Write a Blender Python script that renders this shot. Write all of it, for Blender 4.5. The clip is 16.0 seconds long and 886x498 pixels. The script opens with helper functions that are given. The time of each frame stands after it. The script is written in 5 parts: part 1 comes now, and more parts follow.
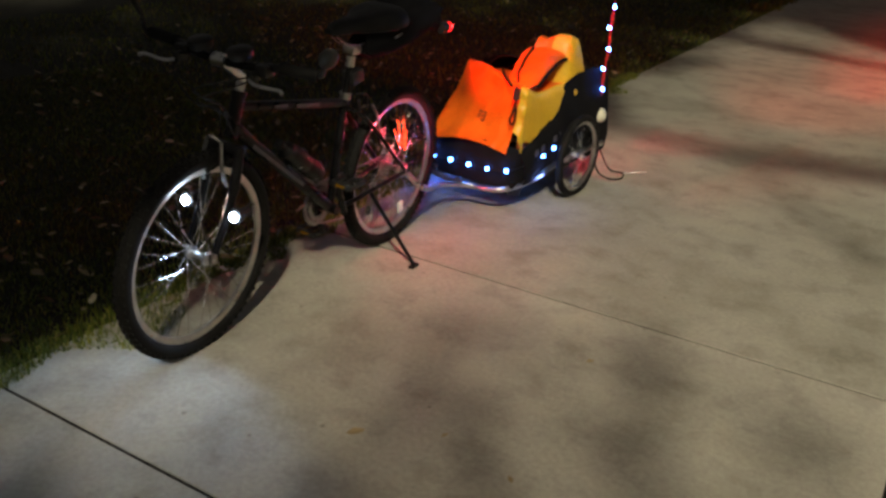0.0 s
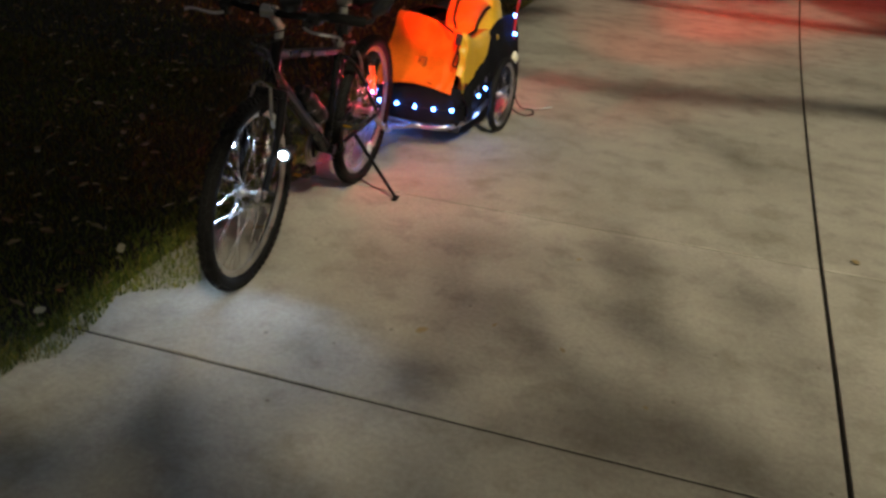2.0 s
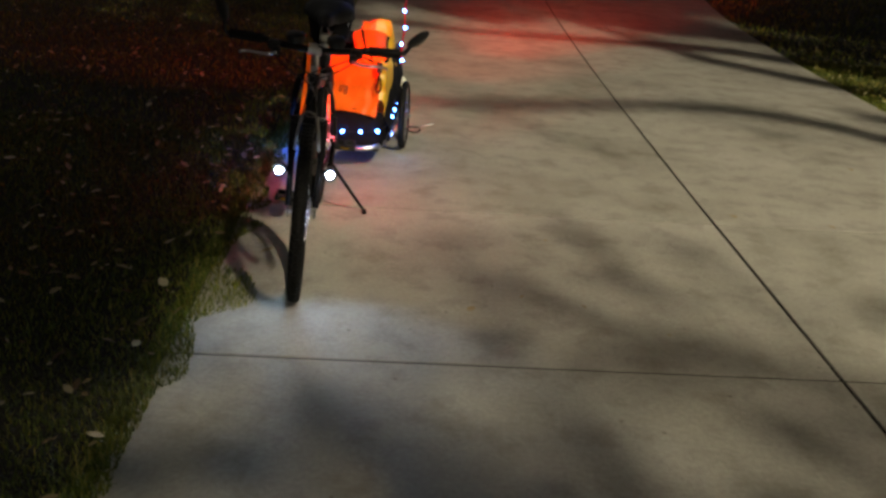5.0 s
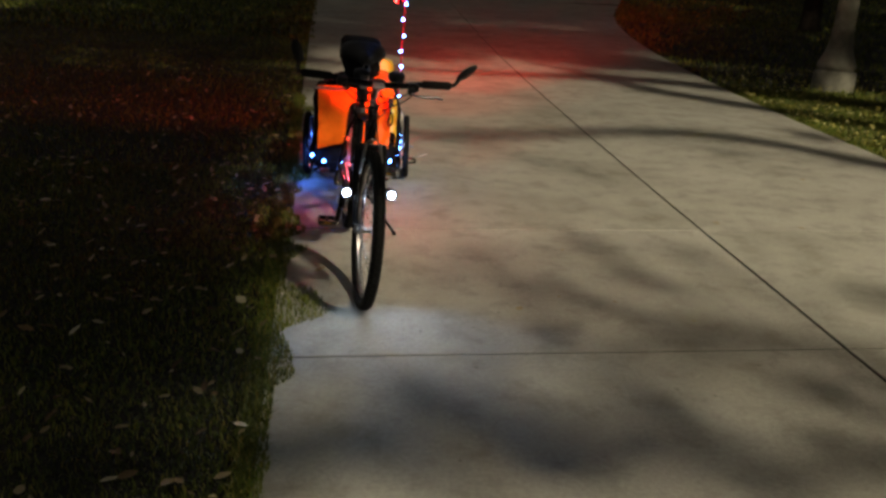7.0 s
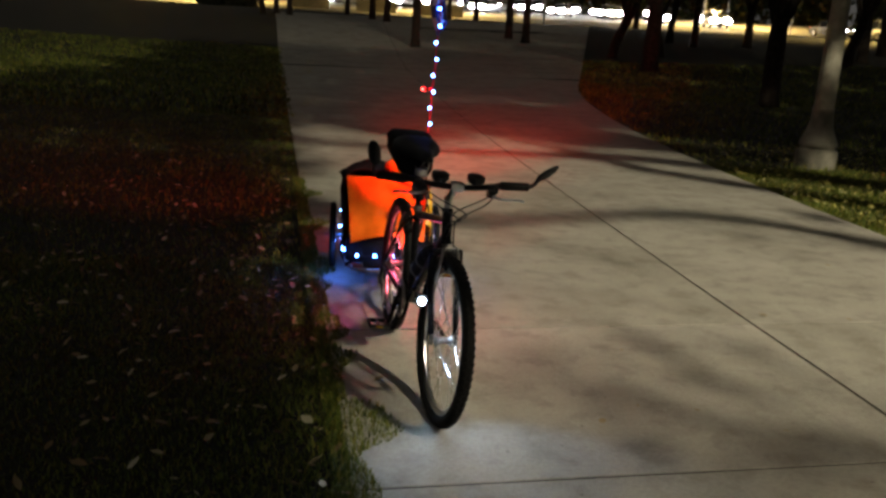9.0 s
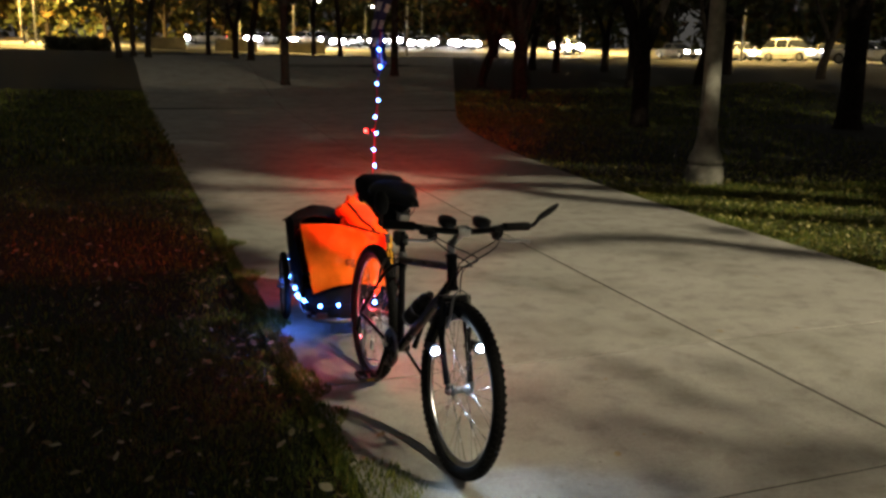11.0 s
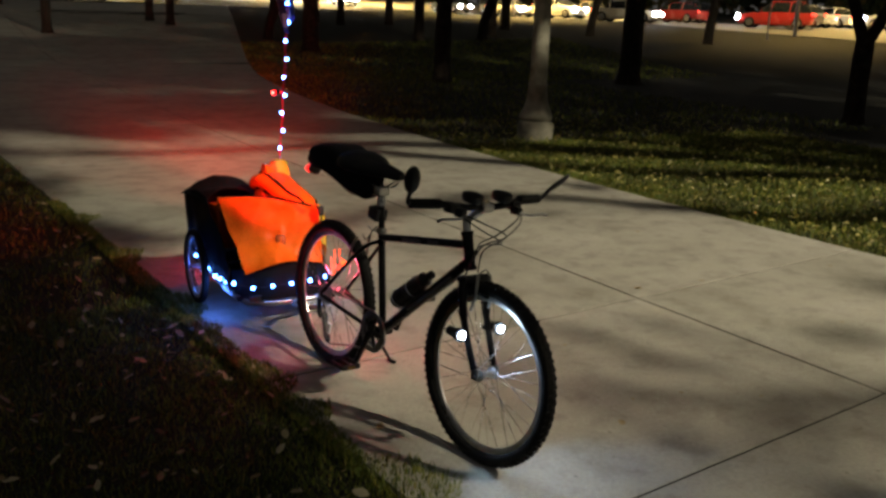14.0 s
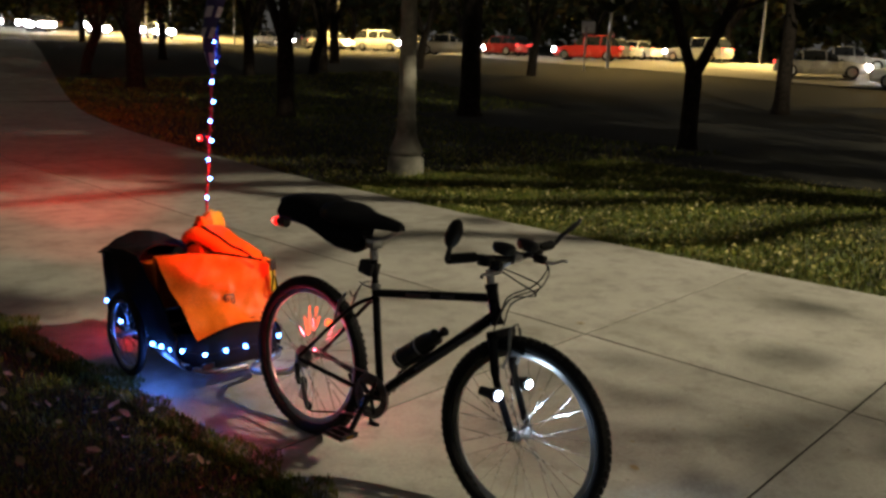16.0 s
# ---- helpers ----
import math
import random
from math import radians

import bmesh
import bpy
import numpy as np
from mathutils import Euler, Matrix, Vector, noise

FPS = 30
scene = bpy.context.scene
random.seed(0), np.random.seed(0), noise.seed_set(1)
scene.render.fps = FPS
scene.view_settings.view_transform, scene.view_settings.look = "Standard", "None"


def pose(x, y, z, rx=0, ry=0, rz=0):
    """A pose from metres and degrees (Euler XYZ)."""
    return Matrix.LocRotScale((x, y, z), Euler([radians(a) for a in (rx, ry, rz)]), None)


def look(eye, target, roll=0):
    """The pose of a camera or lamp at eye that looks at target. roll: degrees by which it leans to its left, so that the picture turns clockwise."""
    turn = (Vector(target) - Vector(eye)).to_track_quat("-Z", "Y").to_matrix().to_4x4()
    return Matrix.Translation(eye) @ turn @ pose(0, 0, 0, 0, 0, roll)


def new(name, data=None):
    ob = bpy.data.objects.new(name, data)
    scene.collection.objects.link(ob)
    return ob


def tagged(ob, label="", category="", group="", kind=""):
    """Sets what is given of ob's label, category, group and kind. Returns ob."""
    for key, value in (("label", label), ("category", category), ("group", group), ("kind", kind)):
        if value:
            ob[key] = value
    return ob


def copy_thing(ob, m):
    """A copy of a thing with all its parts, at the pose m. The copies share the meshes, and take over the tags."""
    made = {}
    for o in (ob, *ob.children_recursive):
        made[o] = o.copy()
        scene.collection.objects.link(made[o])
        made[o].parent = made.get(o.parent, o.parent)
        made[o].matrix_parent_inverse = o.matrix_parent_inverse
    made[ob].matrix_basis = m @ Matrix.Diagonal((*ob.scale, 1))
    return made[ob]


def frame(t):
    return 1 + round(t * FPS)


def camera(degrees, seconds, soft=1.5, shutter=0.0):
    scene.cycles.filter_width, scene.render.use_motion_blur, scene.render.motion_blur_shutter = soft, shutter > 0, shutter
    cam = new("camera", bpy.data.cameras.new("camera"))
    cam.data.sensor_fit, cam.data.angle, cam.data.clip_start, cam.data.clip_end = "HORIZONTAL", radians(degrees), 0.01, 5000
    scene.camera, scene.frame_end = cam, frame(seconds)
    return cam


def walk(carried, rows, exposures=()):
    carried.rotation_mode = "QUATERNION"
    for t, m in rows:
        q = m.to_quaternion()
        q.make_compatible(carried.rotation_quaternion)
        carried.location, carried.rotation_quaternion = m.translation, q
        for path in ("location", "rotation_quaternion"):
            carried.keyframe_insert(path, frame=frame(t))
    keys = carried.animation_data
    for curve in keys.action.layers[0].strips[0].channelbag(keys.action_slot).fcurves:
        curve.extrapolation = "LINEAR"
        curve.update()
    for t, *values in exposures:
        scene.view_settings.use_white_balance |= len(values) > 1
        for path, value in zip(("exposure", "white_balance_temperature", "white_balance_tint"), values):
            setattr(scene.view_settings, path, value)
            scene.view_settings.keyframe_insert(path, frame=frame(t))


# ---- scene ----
cam = camera(55.0, 16.0, soft=2.9)
PATH = [
    (0, (0.215, 0.301, 1.457), (-0.836, 1.798, 0.649), 3.3),
    (0.5, (0.177, 0.104, 1.474), (-0.815, 1.612, 0.612), 3.5),
    (1, (0.095, -0.1, 1.471), (-0.838, 1.449, 0.617), 2.7),
    (1.5, (-0.114, -0.244, 1.466), (-0.848, 1.407, 0.608), 3.6),
    (2, (-0.207, -0.428, 1.456), (-0.844, 1.259, 0.591), 4.3),
    (2.5, (-0.316, -0.566, 1.481), (-0.905, 1.176, 0.696), 5.2),
    (3, (-0.553, -0.593, 1.463), (-1.019, 1.195, 0.696), 2.6),
    (3.5, (-0.693, -0.705, 1.448), (-1.014, 1.115, 0.684), 4.6),
    (4, (-0.83, -0.914, 1.444), (-1.118, 0.908, 0.671), 2.4),
    (4.2, (-0.882, -0.991, 1.454), (-1.132, 0.838, 0.686), 2.6),
    (6.5, (-1.551, -1.437, 1.476), (-1.408, 0.408, 0.717), 4.2),
    (7, (-1.654, -1.589, 1.469), (-1.539, 0.293, 0.802), 3.0),
    (7.5, (-1.88, -1.584, 1.487), (-1.684, 0.304, 0.857), 3.3),
    (8, (-2.048, -1.536, 1.553), (-1.846, 0.348, 0.915), 3.4),
    (8.5, (-2.09, -1.394, 1.522), (-1.874, 0.518, 0.977), 3.9),
    (8.7, (-2.115, -1.346, 1.524), (-1.902, 0.573, 1.0), 3.5),
    (10.8, (-2.568, -1.111, 1.563), (-2.096, 0.777, 1.101), 1.5),
    (11, (-2.648, -1.103, 1.549), (-2.13, 0.781, 1.122), 0.9),
    (11.5, (-2.819, -1.095, 1.549), (-2.232, 0.792, 1.242), 0.8),
    (11.8, (-2.848, -1.016, 1.55), (-2.212, 0.838, 1.153), 1.4),
    (12, (-2.884, -0.983, 1.554), (-2.206, 0.854, 1.147), 1.8),
    (12.5, (-2.98, -0.881, 1.553), (-2.254, 0.93, 1.113), 2.2),
    (13, (-3.2, -0.826, 1.558), (-2.412, 0.937, 1.037), 1.3),
    (13.5, (-3.313, -0.697, 1.558), (-2.432, 1.012, 1.007), 2.2),
    (14, (-3.382, -0.545, 1.564), (-2.391, 1.113, 1.045), 2.2),
    (14.5, (-3.583, -0.385, 1.556), (-2.479, 1.199, 1.034), 1.7),
    (15, (-3.717, -0.259, 1.576), (-2.479, 1.233, 1.087), 2.2),
    (15.5, (-3.729, -0.115, 1.58), (-2.485, 1.392, 1.151), 1.2),
    (16, (-3.805, 0.032, 1.57), (-2.482, 1.468, 1.136), 1.9),
]
walk(cam, [(t, look(eye, target, roll)) for t, eye, target, roll in PATH])

# ---- world and lights ----
world = bpy.data.worlds.new("night_sky")
scene.world = world
world.use_nodes = True
world.node_tree.nodes["Background"].inputs[0].default_value = (0.07, 0.066, 0.06, 1)
world.node_tree.nodes["Background"].inputs[1].default_value = 0.9

LAMP_AT = (7.75, -10.05, 14.0)


def lamp(name, at, power, color, size, kind="POINT", target=None, angle=120, blend=0.6):
    data = bpy.data.lights.new(name, kind)
    data.energy, data.color, data.shadow_soft_size = power, color, size
    ob = new(name, data)
    if kind == "SPOT":
        data.spot_size, data.spot_blend = radians(angle), blend
        ob.matrix_world = look(at, target)
    else:
        ob.location = at
    return ob


lamp("park_lamp_light", LAMP_AT, 18800, (1.0, 0.88, 0.65), 0.3)


# ---- materials ----
def nodes_of(name):
    m = bpy.data.materials.new(name)
    m.use_nodes = True
    t = m.node_tree
    return m, t, t.nodes["Principled BSDF"]


def node(t, kind, **inputs):
    n = t.nodes.new(kind)
    for k, v in inputs.items():
        n.inputs[k.replace("_", " ")].default_value = v
    return n


def ramp(t, source, stops):
    r = t.nodes.new("ShaderNodeValToRGB")
    while len(r.color_ramp.elements) < len(stops):
        r.color_ramp.elements.new(0.5)
    for e, (p, c) in zip(r.color_ramp.elements, stops):
        e.position, e.color = p, (*c, 1)
    t.links.new(source, r.inputs[0])
    return r


def mix(t, a, b, factor, mode="MIX"):
    m = t.nodes.new("ShaderNodeMix")
    m.data_type, m.blend_type = "RGBA", mode
    for sock, v in ((m.inputs[0], factor), (m.inputs[6], a), (m.inputs[7], b)):
        if hasattr(v, "is_output"):
            t.links.new(v, sock)
        else:
            sock.default_value = v if isinstance(v, float) else (*v, 1)
    return m.outputs[2]


def surface(name, low, high, rough=0.6, metal=0.0, scale=20.0, fine=200.0, bump=0.1, depth=0.002, spread=0.15, coat=0.0, random_tint=0.0, gloss=0.5):
    """A plain procedural surface: two colours by noise at two scales, rough by noise, with fine relief."""
    m, t, p = nodes_of(name)
    co = t.nodes.new("ShaderNodeTexCoord").outputs["Object"]
    big, small = node(t, "ShaderNodeTexNoise", Scale=scale, Detail=5.0), node(t, "ShaderNodeTexNoise", Scale=fine, Detail=3.0)
    t.links.new(co, big.inputs["Vector"]), t.links.new(co, small.inputs["Vector"])
    base = ramp(t, big.outputs["Fac"], [(0.3, low), (0.7, high)]).outputs[0]
    base = mix(t, base, ramp(t, small.outputs["Fac"], [(0.3, (0.75,) * 3), (0.7, (1.15,) * 3)]).outputs[0], 0.6, "MULTIPLY")
    if random_tint:
        info = t.nodes.new("ShaderNodeObjectInfo")
        base = mix(t, base, ramp(t, info.outputs["Random"], [(0, (1 - random_tint,) * 3), (1, (1 + random_tint * 0.5,) * 3)]).outputs[0], 1.0, "MULTIPLY")
    t.links.new(base, p.inputs["Base Color"])
    r = t.nodes.new("ShaderNodeMapRange")
    r.inputs["To Min"].default_value, r.inputs["To Max"].default_value = max(0.03, rough - spread), min(1.0, rough + spread)
    t.links.new(big.outputs["Fac"], r.inputs["Value"]), t.links.new(r.outputs[0], p.inputs["Roughness"])
    p.inputs["Metallic"].default_value, p.inputs["Coat Weight"].default_value, p.inputs["Specular IOR Level"].default_value = metal, coat, gloss
    b = node(t, "ShaderNodeBump", Strength=bump, Distance=depth)
    t.links.new(small.outputs["Fac"], b.inputs["Height"]), t.links.new(b.outputs[0], p.inputs["Normal"])
    return m


def glow(name, color, strength):
    m, t, p = nodes_of(name)
    p.inputs["Base Color"].default_value = (*[min(0.9, c) for c in color], 1)
    p.inputs["Emission Color"].default_value, p.inputs["Emission Strength"].default_value = (*color, 1), strength
    return m


def concrete_material():
    m, t, p = nodes_of("broom_finished_concrete")
    co = t.nodes.new("ShaderNodeNewGeometry").outputs["Position"]
    def noise_at(scale, detail=6.0, rough=0.6, squash=None):
        n = node(t, "ShaderNodeTexNoise", Scale=scale, Detail=detail, Roughness=rough)
        if squash:
            mp = t.nodes.new("ShaderNodeMapping")
            mp.inputs["Scale"].default_value = squash
            t.links.new(co, mp.inputs["Vector"]), t.links.new(mp.outputs[0], n.inputs["Vector"])
        else:
            t.links.new(co, n.inputs["Vector"])
        return n.outputs["Fac"]
    base = ramp(t, noise_at(1.3), [(0.3, (0.27, 0.255, 0.21)), (0.5, (0.36, 0.345, 0.29)), (0.72, (0.42, 0.40, 0.345))]).outputs[0]
    base = mix(t, base, ramp(t, noise_at(5.5, 5.0), [(0.32, (0.66, 0.65, 0.62)), (0.5, (1, 1, 1)), (0.75, (1.1, 1.09, 1.05))]).outputs[0], 0.75, "MULTIPLY")
    base = mix(t, base, ramp(t, noise_at(55.0, 4.0), [(0.3, (0.78,) * 3), (0.7, (1.12,) * 3)]).outputs[0], 0.7, "MULTIPLY")
    base = mix(t, base, ramp(t, noise_at(420.0, 2.0), [(0.25, (0.6,) * 3), (0.6, (1.1,) * 3)]).outputs[0], 0.45, "MULTIPLY")
    stain = ramp(t, noise_at(2.1, 3.0, 0.5), [(0.62, (0, 0, 0)), (0.74, (1, 1, 1))]).outputs[0]
    base = mix(t, base, (0.13, 0.115, 0.09), mix(t, (0, 0, 0), (0.3, 0.3, 0.3), stain), "MIX")
    spots = node(t, "ShaderNodeTexVoronoi", Scale=7.0)
    t.links.new(co, spots.inputs["Vector"])
    fleck = ramp(t, spots.outputs["Distance"], [(0.0, (1, 1, 1)), (0.035, (1, 1, 1)), (0.06, (0, 0, 0))]).outputs[0]
    base = mix(t, base, (0.09, 0.075, 0.055), mix(t, (0, 0, 0), (0.55, 0.55, 0.55), fleck), "MIX")
    info = t.nodes.new("ShaderNodeObjectInfo")
    base = mix(t, base, ramp(t, info.outputs["Random"], [(0, (0.93, 0.93, 0.92)), (1, (1.05, 1.05, 1.05))]).outputs[0], 1.0, "MULTIPLY")
    t.links.new(base, p.inputs["Base Color"])
    p.inputs["Roughness"].default_value = 0.82
    b = node(t, "ShaderNodeBump", Strength=0.35, Distance=0.004)
    t.links.new(noise_at(240.0, 3.0, 0.6, (1, 0.12, 1)), b.inputs["Height"])
    b2 = node(t, "ShaderNodeBump", Strength=0.3, Distance=0.01)
    t.links.new(noise_at(30.0, 5.0), b2.inputs["Height"]), t.links.new(b.outputs[0], b2.inputs["Normal"])
    t.links.new(b2.outputs[0], p.inputs["Normal"])
    return m


def grass_material(name, stops, rough=0.6):
    m, t, p = nodes_of(name)
    g = t.nodes.new("ShaderNodeNewGeometry")
    big = node(t, "ShaderNodeTexNoise", Scale=1.1, Detail=4.0)
    t.links.new(g.outputs["Position"], big.inputs["Vector"])
    base = ramp(t, g.outputs["Random Per Island"], stops).outputs[0]
    base = mix(t, base, ramp(t, big.outputs["Fac"], [(0.35, (0.55, 0.5, 0.42)), (0.65, (1.1, 1.1, 1.0))]).outputs[0], 0.9, "MULTIPLY")
    t.links.new(base, p.inputs["Base Color"])
    p.inputs["Roughness"].default_value = rough
    return m


CONCRETE = concrete_material()
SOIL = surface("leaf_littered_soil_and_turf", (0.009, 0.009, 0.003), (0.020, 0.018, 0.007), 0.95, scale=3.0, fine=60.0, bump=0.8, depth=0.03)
GRASS = grass_material("lawn_grass_blades", [(0.0, (0.045, 0.075, 0.008)), (0.45, (0.12, 0.17, 0.015)), (0.8, (0.21, 0.23, 0.022)), (1.0, (0.34, 0.28, 0.06))])
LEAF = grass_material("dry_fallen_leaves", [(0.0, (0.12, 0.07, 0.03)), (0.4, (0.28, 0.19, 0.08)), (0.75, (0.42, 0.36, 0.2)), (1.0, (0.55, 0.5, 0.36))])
# Lit copy of the dry leaves: lamp light put into paler, yellower colours.
LIT_LEAF = grass_material("lit_fallen_leaves", [(0.0, (0.16, 0.15, 0.03)), (0.4, (0.34, 0.31, 0.06)), (0.75, (0.5, 0.46, 0.16)), (1.0, (0.62, 0.58, 0.36))])
FOLIAGE = grass_material("autumn_tree_leaves", [(0.0, (0.02, 0.03, 0.008)), (0.5, (0.04, 0.05, 0.012)), (0.85, (0.07, 0.06, 0.015)), (1.0, (0.11, 0.07, 0.018))])
# Brighter copy of the park leaves; street light is put into the colours.
LIT_FOLIAGE = grass_material("lit_tree_leaves", [(0.0, (0.03, 0.05, 0.012)), (0.5, (0.07, 0.085, 0.02)), (0.85, (0.13, 0.11, 0.025)), (1.0, (0.2, 0.12, 0.03))])
AMBER_FOLIAGE = grass_material("amber_tree_leaves", [(0.0, (0.12, 0.07, 0.012)), (0.5, (0.25, 0.14, 0.02)), (1.0, (0.36, 0.2, 0.03))])
BARK = surface("dark_ridged_bark", (0.018, 0.014, 0.011), (0.05, 0.041, 0.032), 0.95, scale=9.0, fine=45.0, bump=1.0, depth=0.03, gloss=0.1)
JOINT = surface("dark_joint_dirt", (0.006, 0.006, 0.005), (0.016, 0.014, 0.011), 0.95, scale=30.0, fine=200.0, bump=0.5, gloss=0.1)
POST = surface("aged_aggregate_concrete_post", (0.14, 0.135, 0.1), (0.42, 0.40, 0.31), 0.85, scale=4.5, fine=90.0, bump=0.5, depth=0.006)
ASPHALT = surface("street_asphalt", (0.13, 0.125, 0.11), (0.2, 0.19, 0.17), 0.8, scale=0.4, fine=30.0, bump=0.2)
BLACK_PAINT = surface("gloss_black_frame_paint", (0.004, 0.004, 0.005), (0.009, 0.0085, 0.010), 0.3, scale=12.0, fine=90.0, bump=0.03, gloss=0.16)
RUBBER = surface("black_tyre_rubber", (0.005, 0.005, 0.005), (0.011, 0.0105, 0.010), 0.7, scale=15.0, fine=160.0, bump=0.25, gloss=0.15)
BLACK_PLASTIC = surface("black_moulded_plastic", (0.010, 0.010, 0.011), (0.02, 0.02, 0.021), 0.5, scale=20.0, fine=220.0, bump=0.1, gloss=0.3)
VINYL = surface("black_saddle_vinyl", (0.005, 0.005, 0.006), (0.010, 0.010, 0.011), 0.55, scale=14.0, fine=180.0, bump=0.25, gloss=0.2)
NYLON = surface("black_trailer_nylon", (0.005, 0.005, 0.006), (0.010, 0.010, 0.012), 0.8, scale=10.0, fine=420.0, bump=0.3, depth=0.001, gloss=0.08)
ALLOY = surface("brushed_aluminium", (0.5, 0.5, 0.5), (0.68, 0.68, 0.67), 0.32, 1.0, scale=18.0, fine=240.0, bump=0.08)
STEEL = surface("dull_steel", (0.22, 0.22, 0.22), (0.4, 0.4, 0.39), 0.4, 1.0, scale=30.0, fine=200.0, bump=0.1)
SPOKE = surface("stainless_spoke_steel", (0.55, 0.55, 0.56), (0.75, 0.75, 0.75), 0.25, 1.0, scale=30.0)
ORANGE = surface("orange_coated_tarpaulin", (0.72, 0.105, 0.005), (0.86, 0.155, 0.008), 0.45, scale=7.0, fine=120.0, bump=0.35, depth=0.003, spread=0.12, gloss=0.22)
YELLOW = surface("yellow_coated_tarpaulin", (0.62, 0.36, 0.015), (0.75, 0.46, 0.03), 0.42, scale=7.0, fine=120.0, bump=0.25, depth=0.002, spread=0.1)
FLAG_BLUE = surface("navy_flag_nylon", (0.03, 0.03, 0.11), (0.05, 0.052, 0.18), 0.7, scale=12.0, fine=400.0, bump=0.2)
FLAG_WHITE = surface("white_flag_print", (0.6, 0.6, 0.62), (0.75, 0.75, 0.78), 0.7, scale=12.0)
RED_FIBRE = surface("red_fibreglass_rod", (0.55, 0.02, 0.02), (0.7, 0.035, 0.03), 0.35, scale=20.0)
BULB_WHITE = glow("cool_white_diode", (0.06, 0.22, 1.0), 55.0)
LENS_WHITE = glow("cool_white_headlamp_lens", (0.6, 0.8, 1.0), 90.0)
LENS_RED = glow("red_tail_light_lens", (1.0, 0.012, 0.01), 2.6)
RED_CORE = glow("red_light_diode", (1.0, 0.045, 0.035), 22.0)
STICK_RED = glow("red_wheel_light_stick", (1.0, 0.06, 0.015), 6.0)
MIRROR = surface("mirror_glass", (0.8, 0.8, 0.8), (0.85, 0.85, 0.85), 0.04, 1.0, bump=0.0, spread=0.01)
PALE_PRINT = surface("pale_grey_decal", (0.05, 0.048, 0.055), (0.085, 0.08, 0.09), 0.5, scale=40.0)
CREAM = surface("cream_plastic_ball", (0.6, 0.58, 0.42), (0.72, 0.7, 0.52), 0.35, scale=20.0)
AMBER_PLASTIC = surface("amber_reflector_plastic", (0.16, 0.08, 0.008), (0.24, 0.13, 0.01), 0.2, scale=60.0)
CABLE = surface("black_cable_housing", (0.012, 0.012, 0.012), (0.02, 0.02, 0.02), 0.4, gloss=0.3)


# ---- building helpers ----
def thing(name, at=None, label="", category="", group="", kind=""):
    ob = new(name)
    ob.empty_display_size = 0.05
    ob.matrix_basis = at if at is not None else Matrix()
    return tagged(ob, label, category, group, kind)


def mesh_from(name, bm, material, smooth=True):
    me = bpy.data.meshes.new(name)
    bmesh.ops.recalc_face_normals(bm, faces=bm.faces)
    bm.to_mesh(me)
    bm.free()
    me.materials.append(material)
    if smooth:
        me.shade_smooth()
        me.set_sharp_from_angle(angle=radians(42))
    return me


def part(name, bm, material, parent, label="", at=None, smooth=True):
    ob = new(name, mesh_from(name, bm, material, smooth))
    ob.parent = parent
    if at is not None:
        ob.matrix_basis = at
    return tagged(ob, label)


def share(name, me, parent, at):
    ob = new(name, me)
    ob.parent, ob.matrix_basis = parent, at
    return ob


def smooth_path(points, steps=8):
    pts = [Vector(p) for p in points]
    if len(pts) < 3:
        return pts
    out = []
    for i in range(len(pts) - 1):
        a, b, c, d = pts[max(i - 1, 0)], pts[i], pts[i + 1], pts[min(i + 2, len(pts) - 1)]
        for k in range(steps):
            s = k / steps
            out.append(0.5 * ((2 * b) + (c - a) * s + (2 * a - 5 * b + 4 * c - d) * s * s + (3 * b - a - 3 * c + d) * s ** 3))
    return out + [pts[-1]]


def tube(bm, points, radius, sides=10, caps=True, closed=False):
    """Sweep a round section along points; radius is one number or one for each point."""
    pts = [Vector(p) for p in points]
    n = len(pts)
    radii = radius if isinstance(radius, (list, tuple)) else [radius] * n
    rings, side = [], None
    for i, p in enumerate(pts):
        ahead = (pts[(i + 1) % n] if closed or i < n - 1 else p) - (pts[i - 1] if closed or i > 0 else p)
        ahead = ahead.normalized() if ahead.length > 1e-9 else Vector((0, 0, 1))
        if side is None:
            side = ahead.orthogonal().normalized()
        side = (side - ahead * side.dot(ahead)).normalized()
        up = ahead.cross(side)
        rings.append([bm.verts.new(p + radii[i] * (math.cos(a) * side + math.sin(a) * up)) for a in (2 * math.pi * k / sides for k in range(sides))])
    for i in range(n if closed else n - 1):
        a, b = rings[i], rings[(i + 1) % n]
        for k in range(sides):
            bm.faces.new((a[k], a[(k + 1) % sides], b[(k + 1) % sides], b[k]))
    if caps and not closed:
        bm.faces.new(rings[0][::-1]), bm.faces.new(rings[-1])
    return bm


def tubes(*runs, sides=10):
    bm = bmesh.new()
    for points, radius in runs:
        tube(bm, points, radius, sides)
    return bm


def lathe(profile, sides=32, axis="Z", bm=None, at=None, closed=False):
    """Turn (radius, height) pairs round an axis."""
    bm = bm or bmesh.new()
    rings = []
    for r, h in profile:
        ring = []
        for k in range(sides):
            a = 2 * math.pi * k / sides
            c, s = r * math.cos(a), r * math.sin(a)
            v = {"Z": (c, s, h), "Y": (c, h, s), "X": (h, c, s)}[axis]
            ring.append(bm.verts.new(at @ Vector(v) if at is not None else v))
        rings.append(ring)
    for a, b in zip(rings, rings[1:] + rings[:1] if closed else rings[1:]):
        for k in range(sides):
            bm.faces.new((a[k], a[(k + 1) % sides], b[(k + 1) % sides], b[k]))
    if not closed:
        for ring in (rings[0], rings[-1]):
            if (ring[0].co - ring[sides // 2].co).length > 1e-5:
                bm.faces.new(ring)
    return bm


